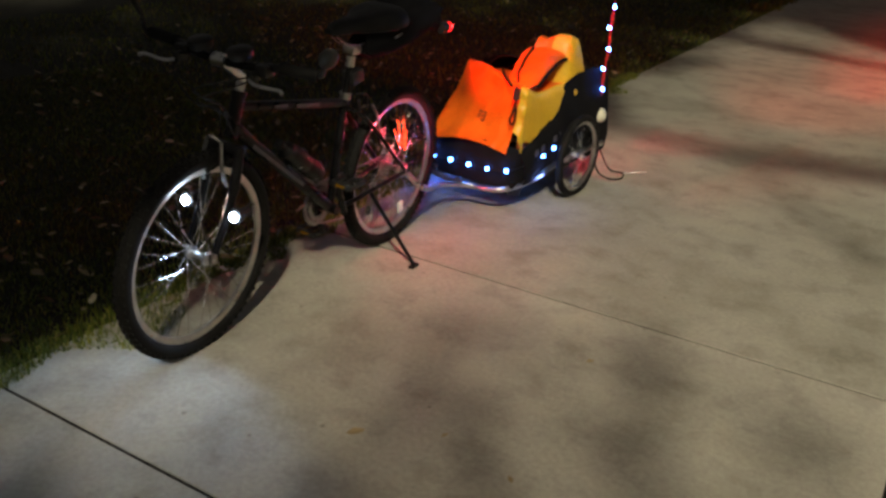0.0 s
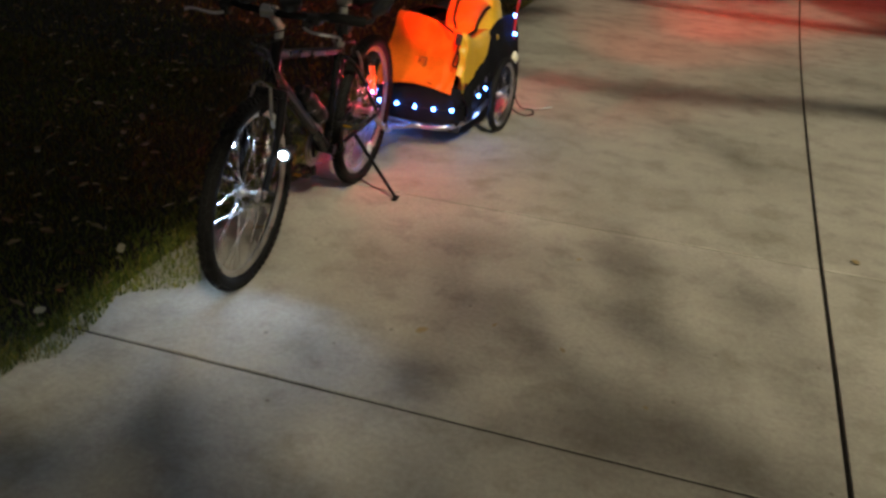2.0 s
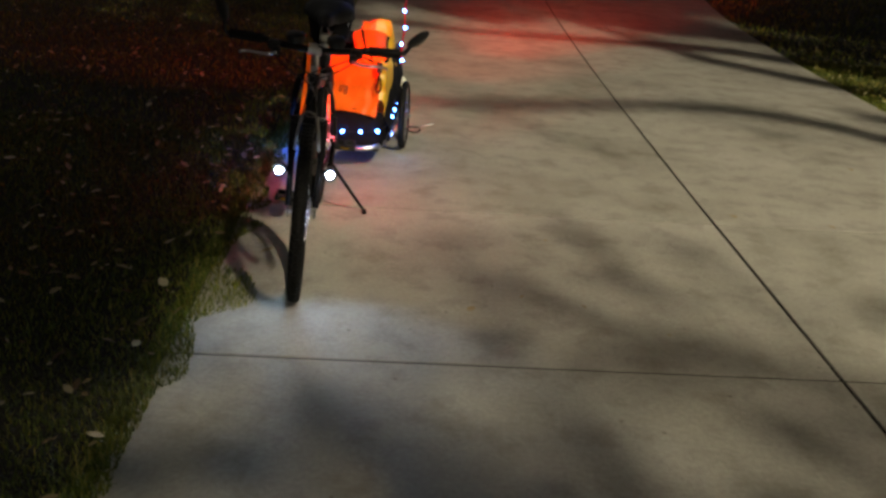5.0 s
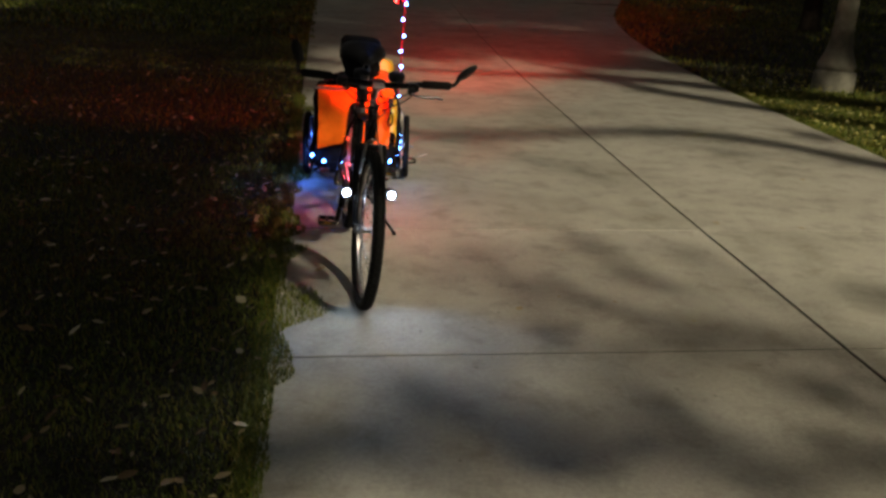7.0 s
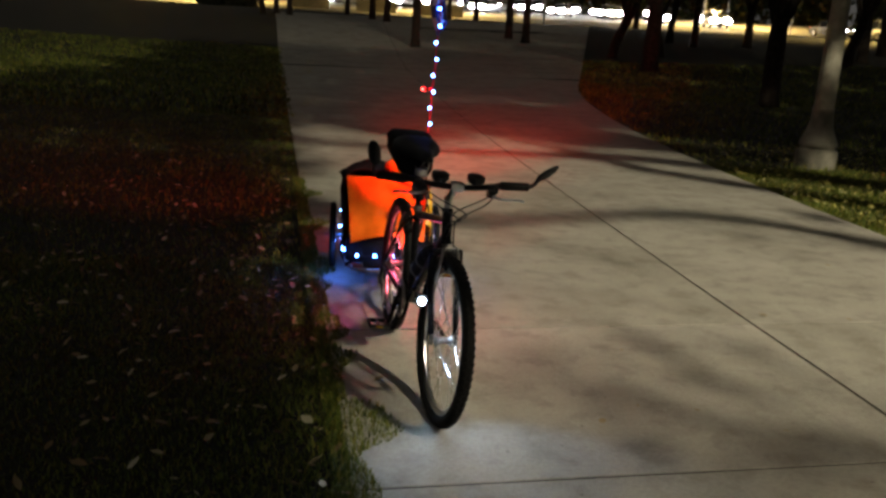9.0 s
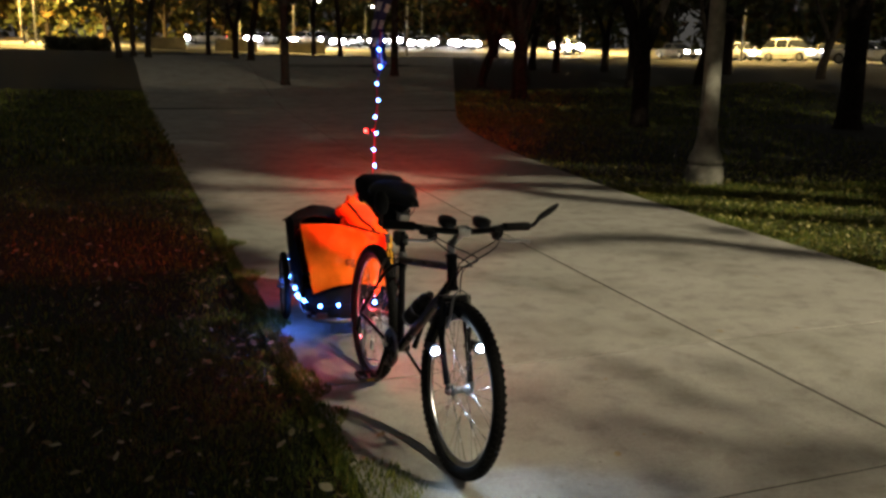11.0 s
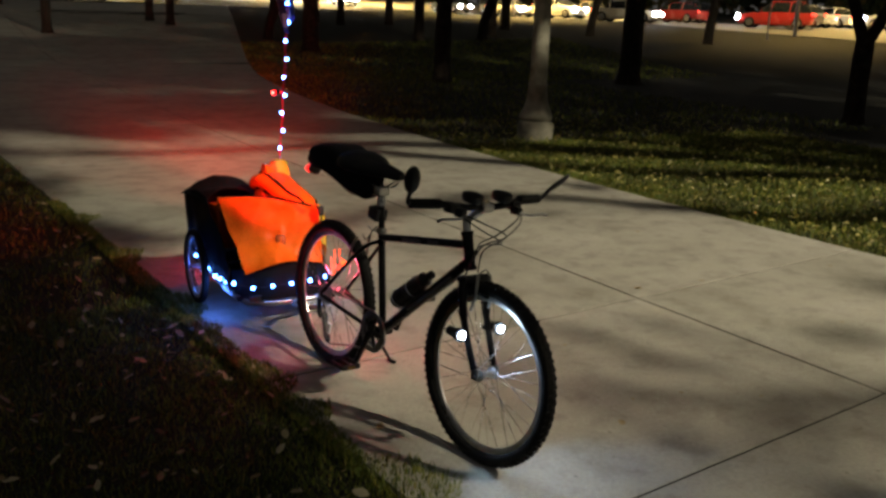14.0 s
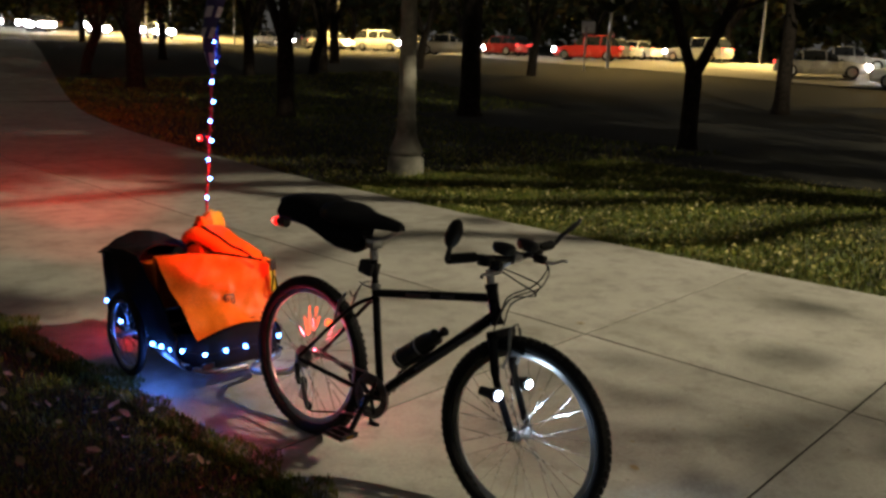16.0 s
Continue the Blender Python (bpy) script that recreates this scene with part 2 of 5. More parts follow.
def block(size, at=None, bevel=0.0, bm=None, segments=2):
    own = bmesh.new()
    bmesh.ops.create_cube(own, size=1.0, matrix=Matrix.Diagonal((*size, 1)))
    if bevel:
        bmesh.ops.bevel(own, geom=own.edges[:], offset=bevel, segments=segments, affect="EDGES", profile=0.6)
    if at is not None:
        bmesh.ops.transform(own, matrix=at, verts=own.verts)
    if bm is None:
        return own
    me = bpy.data.meshes.new("scratch")
    own.to_mesh(me)
    own.free()
    bm.from_mesh(me)
    bpy.data.meshes.remove(me)
    return bm


def loft(sections, bm=None, caps=True):
    """Join rings of equally many points."""
    bm = bm or bmesh.new()
    rings = [[bm.verts.new(p) for p in s] for s in sections]
    n = len(rings[0])
    for a, b in zip(rings, rings[1:]):
        for k in range(n):
            bm.faces.new((a[k], a[(k + 1) % n], b[(k + 1) % n], b[k]))
    if caps:
        bm.faces.new(rings[0][::-1]), bm.faces.new(rings[-1])
    return bm


def ball(radius, at=None, squash=(1, 1, 1), u=12, v=8):
    bm = bmesh.new()
    bmesh.ops.create_uvsphere(bm, u_segments=u, v_segments=v, radius=radius, matrix=(at if at is not None else Matrix()) @ Matrix.Diagonal((*squash, 1)))
    return bm


def triangles(name, verts, faces, material, label="", category="", kind="stuff", parent=None):
    me = bpy.data.meshes.new(name)
    verts, faces = np.asarray(verts, np.float32), np.asarray(faces, np.int32)
    me.vertices.add(len(verts)), me.vertices.foreach_set("co", verts.ravel())
    me.loops.add(faces.size), me.loops.foreach_set("vertex_index", faces.ravel())
    me.polygons.add(len(faces)), me.polygons.foreach_set("loop_start", np.arange(0, faces.size, faces.shape[1], dtype=np.int32))
    me.update(calc_edges=True)
    me.materials.append(material)
    ob = new(name, me)
    if parent is not None:
        ob.parent = parent
    return tagged(ob, label, category, kind=kind)


def ground_at(x, y):
    """The ground's height: level by the path, then rising to the streets."""
    r = math.hypot(x + 2.5, y + 0.5)
    return float(np.interp(r, (28.0, 33.0, 49.0, 62.0, 84.0, 112.0, 135.0), (0.0, 0.2, 1.35, 1.95, 2.2, 3.65, 4.1)))


# ---- ground, path and streets ----
def left_edge(y):
    return -2.0 - 0.09 * y


def middle_joint(y):
    return 0.308 - 0.067 * y + 0.0021 * y * y if y < 15 else -0.225 - 0.004 * (y - 15)


def right_edge(y):
    return 2.85 - 0.13 * y + 0.0085 * y * y if y < 24 else 4.63 + 0.278 * (y - 24)


def build_ground():
    radii = [0.0] + [1.5 * 1.07 ** k for k in range(90)]
    sides = 96
    verts, faces = [(-2.5, -0.5, -0.03)], []
    for r in radii[1:]:
        for k in range(sides):
            a = 2 * math.pi * k / sides
            x, y = -2.5 + r * math.cos(a), -0.5 + r * math.sin(a)
            verts.append((x, y, ground_at(x, y) - 0.03))
    bm = bmesh.new()
    vs = [bm.verts.new(v) for v in verts]
    for k in range(sides):
        bm.faces.new((vs[0], vs[1 + k], vs[1 + (k + 1) % sides]))
    for j in range(len(radii) - 2):
        for k in range(sides):
            a, b = 1 + j * sides, 1 + (j + 1) * sides
            bm.faces.new((vs[a + k], vs[b + k], vs[b + (k + 1) % sides], vs[a + (k + 1) % sides]))
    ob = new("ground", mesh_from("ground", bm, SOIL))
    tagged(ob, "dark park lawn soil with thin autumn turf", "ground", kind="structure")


build_ground()


def strip(name, material, line, half, lift, label, category, steps=40):
    """A street that follows the ground along a line of points."""
    pts = [Vector(p).to_2d() for p in line]
    bm, rows = bmesh.new(), []
    for i in range(steps + 1):
        s = i / steps * (len(pts) - 1)
        k = min(int(s), len(pts) - 2)
        p = pts[k].lerp(pts[k + 1], s - k)
        d = (pts[k + 1] - pts[k]).normalized()
        n = Vector((-d.y, d.x))
        rows.append([bm.verts.new((q.x, q.y, ground_at(q.x, q.y) + lift)) for q in (p + n * half * f for f in (-1, -0.5, 0, 0.5, 1))])
    for a, b in zip(rows, rows[1:]):
        for k in range(4):
            bm.faces.new((a[k], a[k + 1], b[k + 1], b[k]))
    return tagged(new(name, mesh_from(name, bm, material)), label, category, kind="structure")


def build_slab(y0, y1, left, right, ends, thick=0.1, arris=0.003):
    """One long concrete slab between two edge lines, with worn arrises and open joints; its ends run slightly askew."""
    steps = max(1, int((y1 - y0) / 0.8))
    def corner(f, y, inset):
        x = f(y)
        y = y + 0.088 * (x - 0.2)
        return f(y) + inset, y
    lines = {"l": left, "r": right}
    loop = [("l", y0 + (y1 - y0) * k / steps) for k in range(steps + 1)] + [("r", y1 - (y1 - y0) * k / steps) for k in range(steps + 1)]
    bm = bmesh.new()
    def ring(side_gap, end_gap, z):
        out = []
        for s, y in loop:
            yy = min(max(y, y0 + end_gap), y1 - end_gap)
            px, py = corner(lines[s], yy, side_gap if s == "l" else -side_gap)
            out.append(bm.verts.new((px, py, ground_at(px, py) + z)))
        return out
    e = ends
    rings = [ring(0.0075, e, -thick), ring(0.0075, e, -arris), ring(0.0075 + arris * 0.35, e + arris * 0.35, -arris * 0.3), ring(0.0075 + arris, e + arris, 0)]
    n = len(loop)
    for a, b in zip(rings, rings[1:]):
        for k in range(n):
            bm.faces.new((a[k], a[(k + 1) % n], b[(k + 1) % n], b[k]))
    for r, flip in ((rings[-1], False), (rings[0], True)):
        for k in range(steps):
            q = (r[k], r[k + 1], r[n - 2 - k], r[n - 1 - k])
            bm.faces.new(q[::-1] if flip else q)
    return bm


def build_path():
    bed = bmesh.new()
    rows = []
    for i in range(72):
        y = -12 + i
        rows.append([bed.verts.new((x, y, ground_at(x, y) - 0.0045)) for x in (left_edge(y) + 0.02, middle_joint(y), right_edge(y) - 0.02)])
    for a, b in zip(rows, rows[1:]):
        for k in range(2):
            bed.faces.new((a[k], a[k + 1], b[k + 1], b[k]))
    path = tagged(new("pavement", mesh_from("pavement", bed, JOINT)), "wide pale concrete park path of jointed slabs", "path", kind="structure")
    breaks = [-9.3, -6.2, -3.15, -0.07, 1.492, 3.028, 9.2, 15.4, 21.6, 27.8, 34.0, 40.2, 46.4, 52.6, 58.5]
    for y0, y1 in zip(breaks, breaks[1:]):
        for f, g in ((left_edge, middle_joint), (middle_joint, right_edge)):
            part("slab", build_slab(y0, y1, f, g, 0.0055), CONCRETE, path, smooth=False)


strip("street_road", ASPHALT, [(46, -60), (46, 20), (47, 60), (47, 140)], 9.0, 0.03, "lamp-lit asphalt street with queuing cars", "road")
strip("cross_road", ASPHALT, [(-140, 106), (0, 100), (38, 97)], 10.0, 0.03, "lamp-lit asphalt street behind the park trees", "road")


# ---- the bicycle ----
def wheel(parent, name, at, radius, width, spokes, hub_width, rim_depth=0.024, knobs=True, flange=0.022):
    """A spoked wheel that turns round its own y axis: the rim, and under it tyre, hub and every spoke."""
    half = width / 2
    rim_r = radius - width * 0.86
    rim = lathe([(rim_r, -0.013), (rim_r + 0.007, -0.0145), (rim_r + 0.009, -0.009), (rim_r - rim_depth * 0.55, -0.0085), (rim_r - rim_depth, -0.004),
                 (rim_r - rim_depth, 0.004), (rim_r - rim_depth * 0.55, 0.0085), (rim_r + 0.009, 0.009), (rim_r + 0.007, 0.0145), (rim_r, 0.013)], 64, "Y", closed=True)
    body = part(name, rim, ALLOY, parent, "silver alloy rim", at)
    mid = radius - half
    ty = lathe([(mid + half * 0.97 * math.cos(a), half * math.sin(a)) for a in (2 * math.pi * k / 14 for k in range(14))], 64, "Y", closed=True)
    if knobs:
        for k in range(72):
            a = 2 * math.pi * k / 72
            for tilt, off in ((0.0, 0.0), (0.62, 0.5), (-0.62, 0.5)):
                b = a + off * 2 * math.pi / 72
                m = pose(0, 0, 0, 0, -math.degrees(b), 0) @ Matrix.Translation((mid, 0, 0)) @ pose(0, 0, 0, 0, 0, math.degrees(tilt)) @ Matrix.Translation((half * 0.99, 0, 0))
                vs = [ty.verts.new(m @ Vector((dx, dy, dz))) for dx in (-0.001, 0.0036) for dy, dz in ((-0.0075, -0.006), (0.0075, -0.006), (0.0075, 0.006), (-0.0075, 0.006))]
                ty.faces.new(vs[4:])
                for i in range(4):
                    ty.faces.new((vs[i], vs[(i + 1) % 4], vs[4 + (i + 1) % 4], vs[4 + i]))
    part("tyre", ty, RUBBER, body, "black knobbly rubber tyre")
    w = hub_width / 2
    part("hub", lathe([(0.0, -w - 0.022), (0.005, -w - 0.022), (0.005, -w), (0.016, -w), (flange, -w + 0.002), (flange, -w + 0.006), (0.014, -w + 0.014), (0.011, 0),
                       (0.014, w - 0.014), (flange, w - 0.006), (flange, w - 0.002), (0.016, w), (0.005, w), (0.005, w + 0.022), (0.0, w + 0.022)], 20, "Y"), ALLOY, body, "bright alloy hub")
    reach = rim_r - rim_depth + 0.002
    lean = radians(52) if spokes > 20 else radians(30)
    tip = Vector((reach, 0, 0))
    root = Vector((flange * math.cos(lean), w - 0.004, flange * math.sin(lean)))
    made = []
    for sy in (1, -1):
        for sz in (1, -1):
            me = mesh_from("spoke", tube(bmesh.new(), [(root.x, sy * root.y, sz * root.z), tip], 0.0013, 5), SPOKE)
            made.append(me)
    for k in range(spokes):
        share("spoke", made[k % 4], body, pose(0, 0, 0, 0, -360.0 * k / spokes, 0))
    return body


HEAD = Vector((0.954, 0, 0.765))
AXIS = Vector((-0.28, 0, 0.96)).normalized()
STEER = Matrix.Translation((-0.018, 0, 0)) @ Matrix.Translation(HEAD) @ Matrix.Rotation(radians(2.6), 4, AXIS) @ Matrix.Translation(-HEAD)
R_WHEEL = 0.335


def build_bicycle():
    forward = Vector((0.1163, -0.9932, 0))
    leftward = Vector((0.9932, 0.1163, 0))
    base = Matrix(((forward.x, leftward.x, 0, -1.919), (forward.y, leftward.y, 0, 2.907), (0, 0, 1, 0), (0, 0, 0, 1))) @ pose(0, 0, 0, -3.6)
    bike = thing("bicycle", base, "black mountain bicycle parked on its kickstand on the concrete path", "bicycle")
    hub_r, hub_f, bb = Vector((0, 0, R_WHEEL)), Vector((1.115, 0, R_WHEEL)), Vector((0.425, 0, 0.288))
    seat_top, head_top, head_low = Vector((0.363, 0, 0.705)), Vector((0.938, 0, 0.822)), Vector((0.976, 0, 0.692))
    steer_top, steer_low = head_top.copy(), head_low.copy()
    head_top.x -= 0.018
    head_low.x -= 0.018
    along = lambda a, b, s: a.lerp(b, s)
    # frame tubes
    part("seat_tube", tubes(([bb, seat_top + (seat_top - bb) * 0.03], 0.0155), sides=14), BLACK_PAINT, bike)
    part("top_tube", tubes(([along(bb, seat_top, 0.94), along(head_low, head_top, 0.66)], 0.0165), sides=14), BLACK_PAINT, bike, "gloss black top tube with pale lettering bars")
    part("down_tube", tubes(([bb, along(head_low, head_top, 0.22)], 0.0205), sides=14), BLACK_PAINT, bike)
    part("head_tube", tubes(([head_low, head_top], 0.0205), ([head_top - AXIS * 0.012, head_top + AXIS * 0.004], 0.0235), ([head_low - AXIS * 0.004, head_low + AXIS * 0.012], 0.0235), sides=16), BLACK_PAINT, bike)
    part("bottom_bracket", lathe([(0.0, -0.037), (0.021, -0.037), (0.021, 0.037), (0.0, 0.037)], 18, "Y", at=Matrix.Translation(bb)), BLACK_PAINT, bike)
    for sy in (1, -1):
        drop = hub_r + Vector((0.012, sy * 0.066, 0))
        part("chainstay", tubes((smooth_path([bb + Vector((-0.02, sy * 0.026, 0)), (0.3, sy * 0.043, 0.3), drop]), 0.0095)), BLACK_PAINT, bike)
        part("seatstay", tubes((smooth_path([along(bb, seat_top, 0.9) + Vector((0, sy * 0.014, 0)), (0.27, sy * 0.045, 0.6), drop + Vector((0, 0, 0.012))]), 0.0085)), BLACK_PAINT, bike)
        part("dropout", block((0.045, 0.006, 0.04), Matrix.Translation(drop), 0.002), STEEL, bike)
    for s0, s1 in ((0.3, 0.52), (0.6, 0.72)):
        a, b = along(along(bb, seat_top, 0.94), along(head_low, head_top, 0.66), s0), along(along(bb, seat_top, 0.94), along(head_low, head_top, 0.66), s1)
        for sy in (1, -1):
            d = (b - a).length
            part("lettering_bar", block((d, 0.002, 0.012), Matrix.Translation((a + b) / 2 + Vector((0, sy * 0.0163, 0))) @ pose(0, 0, 0, 0, -8.5, 0), 0.0006), PALE_PRINT, bike, "pale grey unreadable frame decal")
    a, b = along(bb, head_low, 0.35), along(bb, head_low, 0.85)
    for sy in (1, -1):
        part("lettering_bar", block(((b - a).length, 0.002, 0.014), Matrix.Translation((a + b) / 2 + Vector((0.0, sy * 0.0205, 0.01))) @ pose(0, 0, 0, 0, -38, 0), 0.0006), PALE_PRINT, bike, "pale grey unreadable frame decal")
    # seat post, saddle, bag under it
    post_dir = (seat_top - bb).normalized()
    clamp = seat_top + post_dir * 0.155
    part("seat_clamp", lathe([(0.015, -0.012), (0.021, -0.012), (0.021, 0.012), (0.015, 0.012)], 16, at=Matrix.Translation(seat_top) @ post_dir.to_track_quat("Z", "Y").to_matrix().to_4x4()), STEEL, bike, "steel quick-release seat clamp")
    part("clamp_lever", tubes((smooth_path([seat_top + Vector((0, -0.02, 0)), seat_top + Vector((-0.02, -0.034, 0.004)), seat_top + Vector((-0.055, -0.03, 0.012))]), 0.004)), STEEL, bike)
    part("seat_post", tubes(([seat_top - post_dir * 0.05, clamp], 0.0133), sides=14), BLACK_PAINT, bike, "black seat post")
    part("post_collar", tubes(([clamp - post_dir * 0.05, clamp - post_dir * 0.012], 0.017), sides=14), ALLOY, bike, "bright alloy collar under the saddle")
    part("post_bracket", block((0.07, 0.055, 0.052), Matrix.Translation(seat_top + post_dir * 0.068 + Vector((-0.03, 0, 0))) @ pose(0, 0, 0, 0, 10, 0), 0.008), BLACK_PLASTIC, bike, "black plastic accessory bracket on the seat post")
    part("saddle_clamp", block((0.05, 0.05, 0.034), Matrix.Translation(clamp + Vector((0, 0, 0.012))), 0.008), ALLOY, bike, "bright alloy saddle clamp")
    for sy in (1, -1):
        part("saddle_rail", tubes((smooth_path([(0.45, sy * 0.012, 0.93), (0.38, sy * 0.022, 0.893), (0.28, sy * 0.022, 0.893), (0.2, sy * 0.04, 0.93)]), 0.0035)), STEEL, bike)
    secs = []
    for s, w, top, thick in ((0.485, 0.016, 0.962, 0.02), (0.47, 0.024, 0.972, 0.036), (0.42, 0.03, 0.982, 0.05), (0.36, 0.04, 0.987, 0.058), (0.3, 0.066, 0.992, 0.066), (0.25, 0.096, 1.002, 0.074), (0.2, 0.112, 1.01, 0.08), (0.15, 0.112, 1.014, 0.076), (0.12, 0.09, 1.008, 0.06), (0.112, 0.06, 1.0, 0.04)):
        secs.append([(s, w * math.copysign(abs(math.cos(a)) ** 0.75, math.cos(a)), top - thick / 2 + thick / 2 * math.copysign(abs(math.sin(a)) ** 0.8, math.sin(a)) - (0.012 * abs(math.cos(a)) ** 4)) for a in (2 * math.pi * k / 20 for k in range(20))])
    part("saddle", loft(secs), VINYL, bike, "wide black padded saddle")
    bag = []
    for s, w, top, low in ((0.30, 0.035, 0.93, 0.85), (0.27, 0.055, 0.955, 0.83), (0.2, 0.085, 0.975, 0.838), (0.11, 0.1, 1.0, 0.86), (0.03, 0.105, 1.018, 0.885), (-0.05, 0.1, 1.02, 0.9), (-0.11, 0.095, 1.006, 0.9), (-0.15, 0.078, 0.99, 0.89), (-0.165, 0.05, 0.97, 0.885)):
        bag.append([(s + 0.004 * math.sin(9 * a + 40 * s), (w + 0.006 * math.sin(7 * a + 55 * s)) * math.copysign(abs(math.cos(a)) ** 0.45, math.cos(a)), (top + low) / 2 + (top - low) / 2 * math.copysign(abs(math.sin(a)) ** 0.5, math.sin(a))) for a in (2 * math.pi * k / 24 for k in range(24))])
    bag = [[Vector(q) + Vector((0, 0.5, 1)) * 0.012 * noise.noise(Vector(q) * 22.0) for q in ring] for ring in bag]
    part("saddle_bag", loft(bag), NYLON, bike, "bulging black nylon saddle bag")
    part("bag_piping", tubes(([(s, 0.088, z) for s, z in ((-0.12, 0.955), (-0.06, 0.957), (0.03, 0.946), (0.13, 0.925), (0.2, 0.91))], 0.003), sides=6), STEEL, bike, "grey reflective piping")
    for ty, tz in ((-0.045, 0.885), (0.085, 0.905)):
        tail = part("tail_light", lathe([(0.0, -0.016), (0.02, -0.016), (0.022, -0.004), (0.022, 0.03), (0.0, 0.03)], 18, "X", at=Matrix.Translation((-0.165, ty, tz))), BLACK_PLASTIC, bike)
        part("lens", lathe([(0.0, 0.004), (0.018, 0.003), (0.02, -0.008), (0.016, -0.018), (0.01, -0.022), (0.0, -0.023)], 18, "X", at=Matrix.Translation((-0.187, ty, tz - 0.002))), LENS_RED, tail, "glowing red lens")
        part("diode", ball(0.013, Matrix.Translation((-0.21, ty, tz - 0.002)), (0.8, 1, 1)), RED_CORE, tail, "white-hot red diode")
    # wheels
    rear = wheel(bike, "rear_wheel", Matrix.Translation(hub_r) @ pose(0, 0, 0, 0, 4, 0), R_WHEEL, 0.05, 32, 0.078)
    front = wheel(bike, "front_wheel", STEER @ Matrix.Translation(hub_f) @ pose(0, 0, 0, 0, 11, 0), R_WHEEL, 0.05, 32, 0.07)
    for x0, z0, x1, z1 in ((-0.02, 0.1, 0.012, 0.21), (-0.012, 0.09, 0.03, 0.17), (-0.04, 0.08, -0.035, 0.2), (-0.05, 0.07, -0.062, 0.15)):
        part("light_stick", tubes(([(x0, 0.026, z0), (x1, 0.016, z1)], 0.0016), sides=6), STICK_RED, rear, "thin glowing red stick light between the spokes", at=pose(0, 0, 0, 0, -4, 0))
    part("wheel_reflector", block((0.034, 0.012, 0.05), Matrix.Translation((-0.06, 0.022, -0.19)) @ pose(0, 0, 0, 0, 15, 0), 0.004), FLAG_WHITE, rear, "clear plastic wheel reflector", at=pose(0, 0, 0, 0, -4, 0))
    part("stay_light", lathe([(0.0, -0.008), (0.012, -0.008), (0.012, 0.006), (0.0, 0.009)], 12, "X", at=Matrix.Translation((0.16, -0.048, 0.52))), STICK_RED, bike, "small glowing red reflector light")
    # fork and steering
    crown = steer_low - AXIS * 0.03
    part("fork_crown", block((0.045, 0.125, 0.03), Matrix.Translation(crown + Vector((0.012, 0, 0))) @ pose(0, 0, 0, 0, -16, 0), 0.01), BLACK_PAINT, bike, at=STEER)
    for sy in (1, -1):
        part("fork_leg", tubes((smooth_path([crown + Vector((0.012, sy * 0.052, 0.01)), (1.03, sy * 0.055, 0.52), hub_f + Vector((-0.012, sy * 0.05, 0.02))]), [0.0165] * 8 + [0.0125] * 9), sides=12), BLACK_PAINT, bike, at=STEER)
        part("fork_end", block((0.03, 0.008, 0.04), Matrix.Translation(hub_f + Vector((-0.004, sy * 0.05, 0.004))), 0.002), STEEL, bike, at=STEER)
        part("brake_arm", tubes(([(1.045, sy * 0.045, 0.56), (1.062, sy * 0.04, 0.62), (1.05, sy * 0.028, 0.69)], 0.006)), STEEL, bike, "dull steel brake arm", at=STEER)
        part("brake_pad", block((0.055, 0.012, 0.012), Matrix.Translation((1.085, sy * 0.026, 0.627)) @ pose(0, 0, 0, 0, 10, 0), 0.003), RUBBER, bike, at=STEER)
        # headlamps low on the fork legs
        lampy = part("headlamp", lathe([(0.0, -0.05), (0.016, -0.05), (0.017, -0.01), (0.024, 0.0), (0.025, 0.018), (0.0, 0.018)], 18, "X", at=Matrix.Translation((1.05, sy * 0.095, 0.48))), BLACK_PLASTIC, bike, "black torch headlamp strapped to the fork", at=STEER)
        part("lens", lathe([(0.0145, 0.0), (0.013, 0.006), (0.008, 0.009), (0.0, 0.01)], 18, "X", at=Matrix.Translation((1.0695, sy * 0.095, 0.48))), LENS_WHITE, lampy, "glowing white lens")
        part("strap", block((0.03, 0.05, 0.016), Matrix.Translation((1.036, sy * 0.07, 0.48)), 0.004), RUBBER, bike, at=STEER)
    part("brake_noodle", tubes((smooth_path([(1.05, -0.03, 0.69), (1.06, -0.005, 0.712), (1.045, 0.03, 0.69)]), 0.003), sides=6), STEEL, bike, at=STEER)
    bar_at = Vector((1.02, 0, 0.932))
    top = steer_top + AXIS * 0.055
    part("stem", tubes(([steer_top - AXIS * 0.005, top], 0.0145), ([top - AXIS * 0.012, bar_at], 0.0145), ([bar_at + Vector((0, -0.024, 0)), bar_at + Vector((0, 0.024, 0))], 0.021), sides=14), ALLOY, bike, "scuffed alloy handlebar stem", at=STEER)
    bar = smooth_path([bar_at + Vector(v) for v in ((-0.045, -0.305, 0.014), (-0.03, -0.2, 0.012), (-0.004, -0.07, 0.0), (-0.004, 0.07, 0.0), (-0.03, 0.2, 0.012), (-0.045, 0.305, 0.014))])
    part("handlebar", tubes((bar, 0.0125), sides=12), BLACK_PAINT, bike, at=STEER)
    for sy in (1, -1):
        o = bar_at + Vector((-0.036, sy * 0.25, 0.013))
        d = Vector((-0.13, sy, 0.012)).normalized()
        part("grip", tubes(([o - d * 0.06 + d * 0.0085 * k for k in range(15)], [0.0165 + 0.0012 * (k % 2) for k in range(15)]), sides=14), RUBBER, bike, "black ribbed rubber grip", at=STEER)
        part("shifter", block((0.05, 0.045, 0.036), Matrix.Translation(bar_at + Vector((-0.012, sy * 0.148, 0.0))), 0.012), BLACK_PLASTIC, bike, at=STEER)
